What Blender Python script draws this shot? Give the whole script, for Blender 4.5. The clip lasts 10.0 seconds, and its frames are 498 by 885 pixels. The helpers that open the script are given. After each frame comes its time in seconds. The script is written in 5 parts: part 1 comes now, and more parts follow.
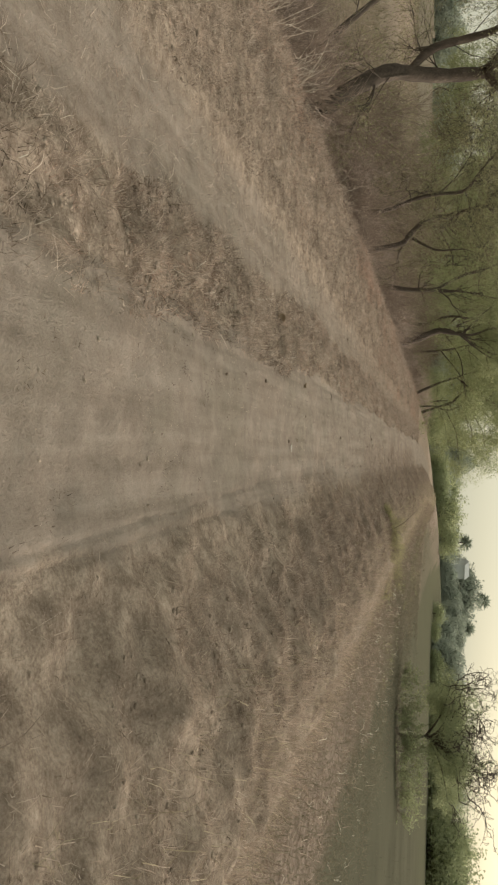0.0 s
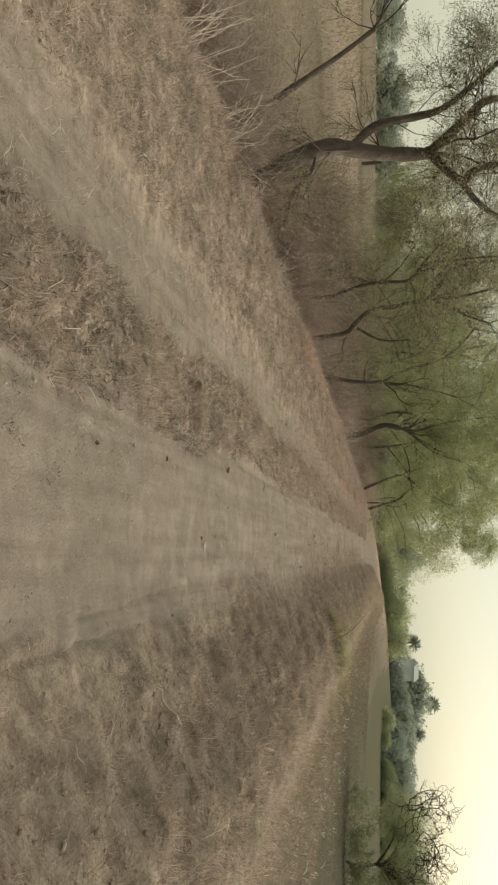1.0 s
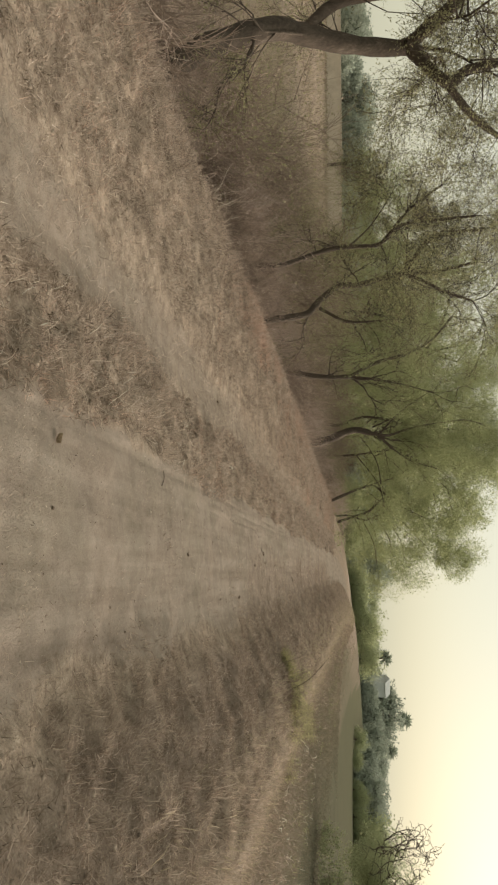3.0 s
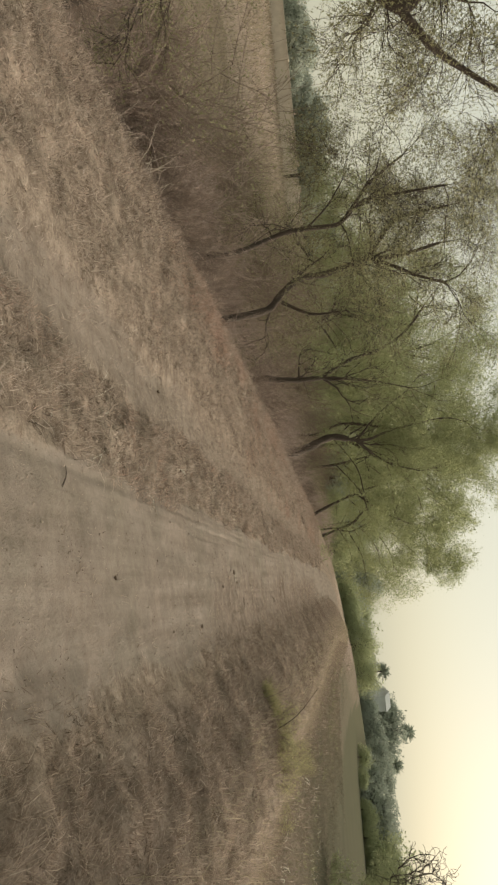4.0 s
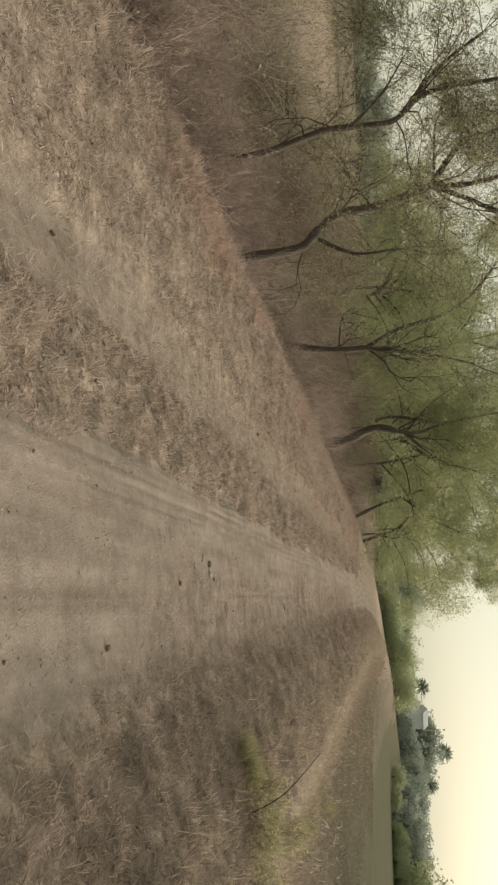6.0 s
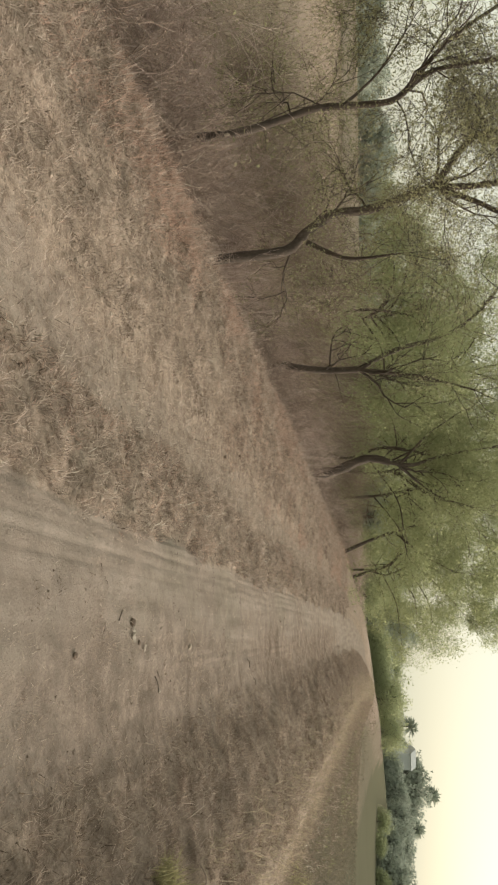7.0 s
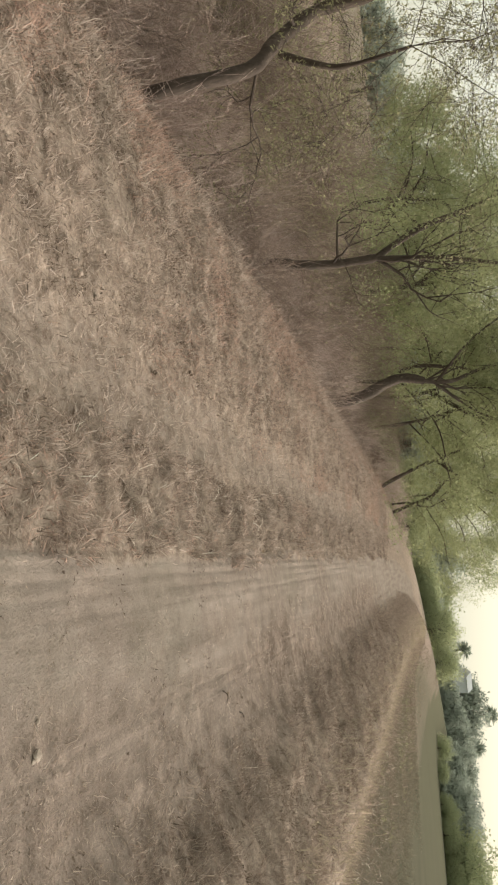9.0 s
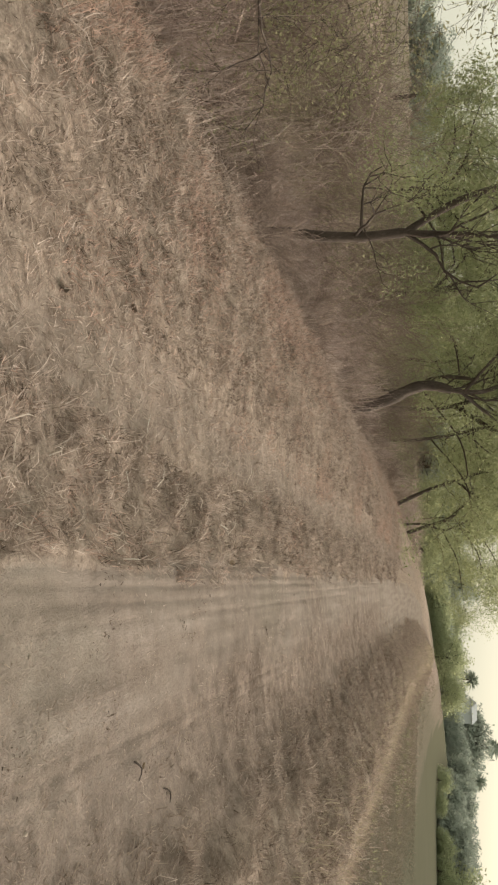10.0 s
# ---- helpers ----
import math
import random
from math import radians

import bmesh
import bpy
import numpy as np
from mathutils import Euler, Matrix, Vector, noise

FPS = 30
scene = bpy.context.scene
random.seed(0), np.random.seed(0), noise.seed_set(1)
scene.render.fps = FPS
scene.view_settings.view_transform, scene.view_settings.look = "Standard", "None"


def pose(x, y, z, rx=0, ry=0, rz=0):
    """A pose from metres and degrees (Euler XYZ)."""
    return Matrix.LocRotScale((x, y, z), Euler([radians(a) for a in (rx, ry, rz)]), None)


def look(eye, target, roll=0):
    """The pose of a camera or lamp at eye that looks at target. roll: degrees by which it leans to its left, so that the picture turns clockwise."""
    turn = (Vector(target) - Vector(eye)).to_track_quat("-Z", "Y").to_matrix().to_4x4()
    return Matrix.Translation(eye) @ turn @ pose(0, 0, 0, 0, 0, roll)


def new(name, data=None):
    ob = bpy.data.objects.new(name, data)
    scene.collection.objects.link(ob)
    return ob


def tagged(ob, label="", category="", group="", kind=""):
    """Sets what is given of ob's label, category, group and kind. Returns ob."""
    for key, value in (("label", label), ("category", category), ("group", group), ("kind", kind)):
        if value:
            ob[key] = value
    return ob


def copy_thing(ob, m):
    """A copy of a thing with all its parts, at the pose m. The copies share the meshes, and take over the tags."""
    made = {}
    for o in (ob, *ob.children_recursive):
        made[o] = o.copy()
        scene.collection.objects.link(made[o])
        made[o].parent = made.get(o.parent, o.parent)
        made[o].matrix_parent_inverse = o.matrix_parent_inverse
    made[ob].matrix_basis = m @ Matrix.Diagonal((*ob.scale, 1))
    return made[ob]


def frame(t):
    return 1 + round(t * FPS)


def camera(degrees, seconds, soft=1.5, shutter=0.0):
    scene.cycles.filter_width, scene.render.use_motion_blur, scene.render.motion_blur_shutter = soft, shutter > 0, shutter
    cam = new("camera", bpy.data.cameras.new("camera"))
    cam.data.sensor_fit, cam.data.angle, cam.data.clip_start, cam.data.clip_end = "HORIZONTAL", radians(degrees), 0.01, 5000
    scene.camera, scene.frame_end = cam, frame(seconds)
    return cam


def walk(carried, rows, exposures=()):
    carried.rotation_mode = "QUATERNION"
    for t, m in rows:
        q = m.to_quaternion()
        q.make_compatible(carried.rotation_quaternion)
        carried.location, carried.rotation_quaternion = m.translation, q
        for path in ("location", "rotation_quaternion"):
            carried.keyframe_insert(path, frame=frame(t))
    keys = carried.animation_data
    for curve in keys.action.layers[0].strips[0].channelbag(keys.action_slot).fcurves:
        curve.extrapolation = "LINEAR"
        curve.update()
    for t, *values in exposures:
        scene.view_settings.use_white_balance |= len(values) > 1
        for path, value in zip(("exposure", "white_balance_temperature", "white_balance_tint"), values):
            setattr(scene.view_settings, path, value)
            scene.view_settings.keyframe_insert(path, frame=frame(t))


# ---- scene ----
cam = camera(38.2, 10.0, soft=2.3)
PATH = [
    (0, (0.095, 0.449, 1.382), (0.056, 2.377, 0.849), 90.6),
    (0.4, (0.078, 0.941, 1.413), (-0.03, 2.883, 0.946), 90.6),
    (0.5, (0.083, 1.068, 1.417), (-0.11, 3.012, 0.986), 88.8),
    (1, (0.052, 1.835, 1.346), (-0.253, 3.771, 0.95), 89.7),
    (1.5, (0.004, 2.581, 1.358), (-0.356, 4.518, 1.012), 89.4),
    (2, (-0.054, 3.275, 1.353), (-0.365, 5.211, 0.958), 83.8),
    (2.5, (-0.052, 4.012, 1.373), (-0.404, 5.949, 1.021), 87.8),
    (2.7, (-0.081, 4.318, 1.326), (-0.429, 6.263, 1.012), 89.2),
    (3.8, (-0.014, 5.894, 1.346), (-0.383, 7.837, 1.054), 86.8),
    (4, (-0.044, 6.153, 1.363), (-0.45, 8.094, 1.108), 84.5),
    (4.5, (0.023, 7.016, 1.326), (-0.318, 8.976, 1.12), 88.4),
    (5, (0.017, 7.739, 1.354), (-0.323, 9.695, 1.112), 89.5),
    (5.2, (0.017, 8.068, 1.358), (-0.277, 10.026, 1.082), 86.1),
    (6.3, (-0.072, 9.475, 1.468), (-0.495, 11.383, 1.044), 88.2),
    (6.5, (-0.123, 9.77, 1.484), (-0.505, 11.68, 1.031), 87.6),
    (7, (-0.276, 10.538, 1.474), (-0.775, 12.439, 1.104), 88.7),
    (7.5, (-0.467, 11.271, 1.417), (-1.048, 13.123, 0.934), 85.9),
    (8, (-0.605, 12.121, 1.427), (-1.107, 14.008, 0.992), 87.4),
    (8.5, (-0.725, 12.915, 1.416), (-1.231, 14.809, 1.018), 87.5),
    (9, (-0.776, 13.693, 1.446), (-1.117, 15.607, 0.976), 84.4),
    (9.5, (-0.761, 14.497, 1.447), (-1.203, 16.4, 1.017), 86.9),
    (9.6, (-0.772, 14.652, 1.434), (-1.219, 16.558, 1.027), 87.1),
    (9.9, (-0.775, 15.153, 1.386), (-1.14, 17.069, 0.94), 91.7),
    (10, (-0.808, 15.319, 1.392), (-1.179, 17.214, 0.872), 88.2),
]
EXPOSURES = [(0.0, 0.68, 6450, 8), (0.5, 0.75, 6450, 5), (1.5, 0.77, 6550, 7), (2.5, 0.76, 6600, 8), (5.0, 0.65, 6580, 9), (6.5, 0.93, 6450, 8), (7.5, 1.01, 6330, 10), (8.5, 1.18, 6200, 11), (10.0, 1.02, 6350, 12)]
walk(cam, [(t, look(eye, target, roll)) for t, eye, target, roll in PATH], EXPOSURES)

# ---- world and light ----
SUN_TURN, SUN_UP = 48.0, 24.0
world = bpy.data.worlds.new("hazy_evening_sky")
scene.world = world
world.use_nodes = True
wn, wl = world.node_tree.nodes, world.node_tree.links
wn.clear()
sky = wn.new("ShaderNodeTexSky")
sky.sky_type, sky.sun_disc = "NISHITA", False
sky.sun_elevation, sky.sun_rotation = radians(SUN_UP), radians(SUN_TURN)
sky.air_density, sky.dust_density, sky.ozone_density = 1.0, 6.0, 1.0
haze = wn.new("ShaderNodeMixRGB")
haze.inputs["Fac"].default_value = 0.6
haze.inputs["Color2"].default_value = (7.2, 7.0, 5.35, 1)
bg = wn.new("ShaderNodeBackground")
bg.inputs["Strength"].default_value = 0.084
wo = wn.new("ShaderNodeOutputWorld")
wl.new(sky.outputs["Color"], haze.inputs["Color1"])
wl.new(haze.outputs["Color"], bg.inputs["Color"])
wl.new(bg.outputs["Background"], wo.inputs["Surface"])
sun = new("sun", bpy.data.lights.new("sun", "SUN"))
sun.data.energy, sun.data.angle, sun.data.color = 2.0, radians(45), (1.0, 0.895, 0.81)
sa, se = radians(SUN_TURN), radians(SUN_UP)
sun.matrix_world = look((math.sin(sa) * math.cos(se) * 50, math.cos(sa) * math.cos(se) * 50, math.sin(se) * 50), (0, 0, 0))

# ---- materials ----


def nodes_of(name):
    m = bpy.data.materials.new(name)
    m.use_nodes = True
    n, l = m.node_tree.nodes, m.node_tree.links
    n.clear()
    out = n.new("ShaderNodeOutputMaterial")
    return m, n, l, out


def noise_node(n, l, vec, scale, detail=4.0, rough=0.6):
    t = n.new("ShaderNodeTexNoise")
    t.inputs["Scale"].default_value, t.inputs["Detail"].default_value, t.inputs["Roughness"].default_value = scale, detail, rough
    l.new(vec, t.inputs["Vector"])
    return t.outputs["Fac"]


def ramp(n, l, fac, stops):
    r = n.new("ShaderNodeValToRGB")
    e = r.color_ramp.elements
    while len(e) < len(stops):
        e.new(0.5)
    for k, (p, c) in enumerate(stops):
        e[k].position, e[k].color = p, (*c, 1) if len(c) == 3 else c
    l.new(fac, r.inputs["Fac"])
    return r.outputs["Color"]


def mix(n, l, fac, a, b, mode="MIX"):
    m = n.new("ShaderNodeMixRGB")
    m.blend_type = mode
    for key, v in (("Fac", fac), ("Color1", a), ("Color2", b)):
        if isinstance(v, float):
            m.inputs[key].default_value = v
        elif isinstance(v, tuple):
            m.inputs[key].default_value = (*v, 1)
        else:
            l.new(v, m.inputs[key])
    return m.outputs["Color"]


def math_node(n, l, op, a, b):
    m = n.new("ShaderNodeMath")
    m.operation, m.use_clamp = op, True
    for k, v in enumerate((a, b)):
        if isinstance(v, float):
            m.inputs[k].default_value = v
        else:
            l.new(v, m.inputs[k])
    return m.outputs["Value"]


def solid(name, stops, scale=8.0, rough=0.85, bump=0.3, fine=60.0, stretch=(1, 1, 1)):
    """A rough natural surface: two scales of colour noise and relief."""
    m, n, l, out = nodes_of(name)
    tc, mp = n.new("ShaderNodeTexCoord"), n.new("ShaderNodeMapping")
    mp.inputs["Scale"].default_value = stretch
    l.new(tc.outputs["Object"], mp.inputs["Vector"])
    big, small = noise_node(n, l, mp.outputs["Vector"], scale), noise_node(n, l, mp.outputs["Vector"], fine, 3.0)
    both = mix(n, l, 0.45, big, small)
    p = n.new("ShaderNodeBsdfPrincipled")
    l.new(ramp(n, l, both, stops), p.inputs["Base Color"])
    p.inputs["Roughness"].default_value = rough
    p.inputs["Specular IOR Level"].default_value = 0.12
    b = n.new("ShaderNodeBump")
    b.inputs["Strength"].default_value, b.inputs["Distance"].default_value = bump, 0.02
    l.new(both, b.inputs["Height"])
    l.new(b.outputs["Normal"], p.inputs["Normal"])
    l.new(p.outputs["BSDF"], out.inputs["Surface"])
    return m


def blade(name, stops, through_light=0.4):
    """Thin leaves and straw: the colour differs from piece to piece and patch to patch."""
    m, n, l, out = nodes_of(name)
    g, tc = n.new("ShaderNodeNewGeometry"), n.new("ShaderNodeTexCoord")
    patch = mix(n, l, 0.5, noise_node(n, l, tc.outputs["Object"], 1.3, 3.0), ramp(n, l, noise_node(n, l, tc.outputs["Object"], 8.0, 3.0), [(0.3, (0, 0, 0)), (0.7, (1, 1, 1))]))
    f = mix(n, l, 0.55, g.outputs["Random Per Island"], patch)
    col = ramp(n, l, f, stops)
    d, t, s = n.new("ShaderNodeBsdfDiffuse"), n.new("ShaderNodeBsdfTranslucent"), n.new("ShaderNodeMixShader")
    l.new(col, d.inputs["Color"])
    l.new(col, t.inputs["Color"])
    s.inputs["Fac"].default_value = through_light
    l.new(d.outputs["BSDF"], s.inputs[1])
    l.new(t.outputs["BSDF"], s.inputs[2])
    l.new(s.outputs["Shader"], out.inputs["Surface"])
    return m


def ground_material():
    m, n, l, out = nodes_of("dry_earth_and_straw")
    tc = n.new("ShaderNodeTexCoord")
    v = tc.outputs["Object"]

    def attr(name):
        a = n.new("ShaderNodeAttribute")
        a.attribute_name = name
        return a.outputs["Fac"]
    wide, mid, fine = noise_node(n, l, v, 0.7, 4.0), noise_node(n, l, v, 14.0, 6.0, 0.65), noise_node(n, l, v, 75.0, 4.0, 0.7)
    mp = n.new("ShaderNodeMapping")
    mp.inputs["Scale"].default_value = (3.6, 0.2, 1.0)
    l.new(v, mp.inputs["Vector"])
    drag = noise_node(n, l, mp.outputs["Vector"], 2.2, 5.0)
    grain = mix(n, l, 0.5, mid, fine)
    straw = ramp(n, l, grain, [(0.34, (0.144, 0.11, 0.0864)), (0.5, (0.324, 0.262, 0.208)), (0.64, (0.498, 0.414, 0.336))])
    straw = mix(n, l, math_node(n, l, "MULTIPLY", wide, 0.35), straw, (0.31, 0.235, 0.18))
    soil = ramp(n, l, mix(n, l, 0.52, drag, grain), [(0.32, (0.195, 0.157, 0.126)), (0.5, (0.294, 0.245, 0.203)), (0.68, (0.394, 0.333, 0.282))])
    char_and_shade = ramp(n, l, grain, [(0.32, (0.138, 0.108, 0.0864)), (0.52, (0.264, 0.21, 0.17)), (0.7, (0.39, 0.32, 0.262))])
    crop = ramp(n, l, mix(n, l, 0.4, wide, mid), [(0.3, (0.095, 0.089, 0.064)), (0.6, (0.108, 0.102, 0.073)), (0.75, (0.124, 0.118, 0.085))])
    crop = mix(n, l, ramp(n, l, noise_node(n, l, v, 0.16, 4.0), [(0.38, (0, 0, 0)), (0.66, (0.8, 0.8, 0.8))]), crop, (0.14, 0.132, 0.094))
    crop = mix(n, l, ramp(n, l, math_node(n, l, "ADD", attr("lush"), math_node(n, l, "MULTIPLY", wide, 0.4)), [(0.35, (0, 0, 0)), (1.0, (1, 1, 1))]), crop, (0.122, 0.117, 0.079))

    def edge(a):
        w = math_node(n, l, "MULTIPLY", mid, 0.5)
        x = math_node(n, l, "ADD", attr(a), w)
        return ramp(n, l, x, [(0.55, (0, 0, 0)), (0.85, (1, 1, 1))])
    blot = ramp(n, l, noise_node(n, l, v, 5.6, 4.0, 0.6), [(0.34, (0.66, 0.65, 0.64)), (0.52, (1.0, 1.0, 1.0)), (0.68, (1.26, 1.26, 1.26))])
    straw, char_and_shade = mix(n, l, 0.85, straw, blot, "MULTIPLY"), mix(n, l, 1.0, char_and_shade, blot, "MULTIPLY")
    stain = ramp(n, l, noise_node(n, l, v, 1.1, 4.0, 0.6), [(0.36, (0.93, 0.945, 0.92)), (0.5, (1.0, 1.0, 1.0)), (0.64, (1.07, 1.05, 1.04))])
    soil = mix(n, l, 0.8, mix(n, l, 0.3, soil, blot, "MULTIPLY"), stain, "MULTIPLY")
    c = mix(n, l, edge("soil"), straw, soil)
    c = mix(n, l, edge("char_and_shade"), c, char_and_shade)
    c = mix(n, l, edge("crop"), c, crop)
    p = n.new("ShaderNodeBsdfPrincipled")
    l.new(c, p.inputs["Base Color"])
    p.inputs["Roughness"].default_value = 0.95
    p.inputs["Specular IOR Level"].default_value = 0.0
    b = n.new("ShaderNodeBump")
    b.inputs["Strength"].default_value, b.inputs["Distance"].default_value = 0.9, 0.035
    l.new(mix(n, l, 0.15, grain, drag), b.inputs["Height"])
    l.new(b.outputs["Normal"], p.inputs["Normal"])
    l.new(p.outputs["BSDF"], out.inputs["Surface"])
    return m


GROUND = ground_material()
BARK = solid("grey_brown_bark", [(0.3, (0.042, 0.033, 0.027)), (0.55, (0.095, 0.076, 0.061)), (0.75, (0.21, 0.172, 0.138))], 6.0, 0.9, 0.9, 45.0, (1, 1, 0.3))
BARK_PALE = solid("pale_dry_bark", [(0.3, (0.144, 0.112, 0.0876)), (0.55, (0.276, 0.216, 0.174)), (0.75, (0.432, 0.36, 0.288))], 7.0, 0.9, 0.8, 50.0, (1, 1, 0.3))
STRAW = blade("dry_straw", [(0.2, (0.165, 0.128, 0.10)), (0.42, (0.35, 0.282, 0.23)), (0.62, (0.50, 0.415, 0.345)), (0.82, (0.64, 0.545, 0.465))])
STEM = blade("bleached_stems", [(0.2, (0.48, 0.402, 0.324)), (0.5, (0.672, 0.576, 0.48)), (0.8, (0.72, 0.72, 0.624))], 0.3)
CLOD = blade("crumbled_earth", [(0.2, (0.18, 0.144, 0.113)), (0.5, (0.282, 0.228, 0.182)), (0.8, (0.408, 0.34, 0.276))], 0.0)
# Dark straw; laid in hollows and gaps, its colour stands in for shade.
LITTER_AND_SHADE = blade("litter_and_shade", [(0.2, (0.06, 0.0444, 0.0336)), (0.5, (0.12, 0.09, 0.0672)), (0.85, (0.216, 0.168, 0.126))], 0.2)
STRAW_GREY = blade("greyish_straw", [(0.2, (0.222, 0.173, 0.136)), (0.5, (0.39, 0.318, 0.258)), (0.8, (0.57, 0.48, 0.402))])
STRAW_OLIVE = blade("olive_dry_grass", [(0.2, (0.22, 0.188, 0.13)), (0.5, (0.35, 0.30, 0.212)), (0.8, (0.48, 0.42, 0.31))], 0.5)
STRAW_MOSS = blade("dull_olive_brown_grass", [(0.2, (0.13, 0.115, 0.082)), (0.5, (0.20, 0.178, 0.128)), (0.8, (0.285, 0.25, 0.185))], 0.4)
STRAW_RED = blade("reddish_straw", [(0.2, (0.215, 0.143, 0.112)), (0.5, (0.47, 0.328, 0.258)), (0.8, (0.655, 0.483, 0.392))])
STRAW_DARK = blade("weathered_brown_straw", [(0.2, (0.174, 0.134, 0.104)), (0.48, (0.294, 0.233, 0.184)), (0.68, (0.39, 0.319, 0.254)), (0.88, (0.564, 0.468, 0.378))])
BRUSH = blade("dry_grey_twigs", [(0.2, (0.20, 0.153, 0.125)), (0.5, (0.42, 0.34, 0.28)), (0.8, (0.66, 0.565, 0.475))], 0.45)
BARK_TWIG = blade("pinkish_dead_twigs", [(0.2, (0.26, 0.197, 0.167)), (0.5, (0.46, 0.37, 0.317)), (0.8, (0.65, 0.55, 0.478))], 0.35)
LEAF_OLIVE = blade("olive_leaves", [(0.2, (0.22, 0.22, 0.12)), (0.5, (0.31, 0.30, 0.17)), (0.85, (0.41, 0.395, 0.24))], 0.55)
LEAF_GREEN = blade("green_leaves", [(0.25, (0.265, 0.295, 0.15)), (0.5, (0.32, 0.345, 0.18)), (0.8, (0.40, 0.415, 0.225))], 0.6)
LEAF_BRIGHT = blade("yellow_green_leaves", [(0.2, (0.29, 0.275, 0.14)), (0.5, (0.40, 0.38, 0.205)), (0.85, (0.52, 0.49, 0.29))], 0.5)
LEAF_CLUMP = blade("yellow_green_blades", [(0.2, (0.22, 0.205, 0.105)), (0.5, (0.315, 0.295, 0.155)), (0.85, (0.43, 0.40, 0.235))], 0.5)
LEAF_HEDGE = blade("yellowish_hedge_leaves", [(0.25, (0.36, 0.39, 0.225)), (0.5, (0.39, 0.42, 0.245)), (0.8, (0.43, 0.455, 0.275))], 0.55)
# Paled towards grey: the haze of distance is put into this leaf colour.
LEAF_FAR = blade("far_leaves_painted_haze", [(0.25, (0.36, 0.395, 0.325)), (0.5, (0.38, 0.415, 0.34)), (0.8, (0.40, 0.435, 0.355))], 0.35)
CROP = blade("dark_crop", [(0.2, (0.095, 0.10, 0.068)), (0.5, (0.12, 0.125, 0.085)), (0.85, (0.15, 0.152, 0.105))])
PLASTER = solid("weathered_plaster", [(0.3, (0.432, 0.36, 0.288)), (0.55, (0.576, 0.492, 0.396)), (0.75, (0.684, 0.6, 0.504))], 1.2, 0.9, 0.2, 25.0)
PALE_WALL = solid("pale_limewash", [(0.3, (0.40, 0.43, 0.415)), (0.7, (0.47, 0.49, 0.475))], 1.0, 0.9, 0.1, 20.0)
TIN = solid("dull_roof_sheet", [(0.3, (0.36, 0.38, 0.37)), (0.7, (0.44, 0.455, 0.44))], 1.0, 0.6, 0.1, 20.0)
PAPER = solid("soiled_paper", [(0.3, (0.45, 0.42, 0.37)), (0.7, (0.62, 0.59, 0.53))], 20.0, 0.8, 0.2, 90.0)
SCRAP = solid("dusty_pale_scrap", [(0.3, (0.30, 0.26, 0.21)), (0.7, (0.47, 0.41, 0.34))], 25.0, 0.85, 0.4, 90.0)
STONE = solid("dusty_stone", [(0.3, (0.24, 0.192, 0.15)), (0.7, (0.504, 0.432, 0.348))], 15.0, 0.9, 0.5, 80.0)
DARK_LEAF = solid("dead_brown_leaf", [(0.3, (0.09, 0.066, 0.0504)), (0.7, (0.192, 0.144, 0.108))], 30.0, 0.8, 0.4, 120.0)

# ---- shared tools ----
RNG = np.random.default_rng(7)


def lattice(x, y, size, seed):
    """Smooth random heights from -1 to 1 over the plan, with bumps of that size in metres."""
    ca, sn = math.cos(0.5 + 1.3 * seed), math.sin(0.5 + 1.3 * seed)
    x, y = np.asarray(x) / size, np.asarray(y) / size
    x, y = x * ca - y * sn + 17.3, x * sn + y * ca + 5.1
    i, j = np.floor(x).astype(np.int64), np.floor(y).astype(np.int64)
    fx, fy = x - i, y - j
    fx, fy = fx * fx * (3 - 2 * fx), fy * fy * (3 - 2 * fy)

    def h(a, b):
        k = (a * 374761393 + b * 668265263 + seed * 974634777) & 0x7FFFFFFF
        k = ((k ^ (k >> 13)) * 1274126177) & 0x7FFFFFFF
        return ((k ^ (k >> 16)) & 0xFFFF) / 32767.5 - 1
    return (h(i, j) * (1 - fx) + h(i + 1, j) * fx) * (1 - fy) + (h(i, j + 1) * (1 - fx) + h(i + 1, j + 1) * fx) * fy


def bend(y):
    """How far the lane has swung to the right at y."""
    return 0.0026 * np.clip(np.asarray(y, float) - 34, 0, 60) ** 2 + 0.31 * np.clip(np.asarray(y, float) - 94, 0, None)


def strip_shift(x, y):
    """How far the weedy strip between the wheel tracks leans into the lane."""
    u = np.asarray(x, float) - bend(y)
    w = np.clip((u + 2.1) / 0.6, 0, 1) * np.clip((-0.35 - u) / 0.5, 0, 1)
    return np.interp(y, [2.0, 3.2, 4.2, 7.0, 8.5, 12.0], [0.34, 0.27, 0.19, 0.15, 0.07, 0.0]) * w


CROSS = [(-60, -1.42), (-25, -1.40), (-9, -1.30), (-7, -1.24), (-5.6, -1.02), (-4.8, -0.66), (-4.25, -0.30), (-3.2, -0.21), (-2.4, -0.19),
         (-1.85, -0.21), (-1.45, -0.15), (-1.1, -0.11), (-0.85, -0.075), (-0.3, -0.03), (0.3, 0.0), (0.45, 0.03), (0.8, 0.15), (1.2, 0.31), (1.6, 0.40),
         (2.2, 0.36), (3.0, 0.02), (4.5, -0.45), (8, -0.72), (12, -0.88), (60, -0.95)]


def smooth_step(a, b, x):
    t = np.clip((x - a) / (b - a), 0, 1)
    return t * t * (3 - 2 * t)


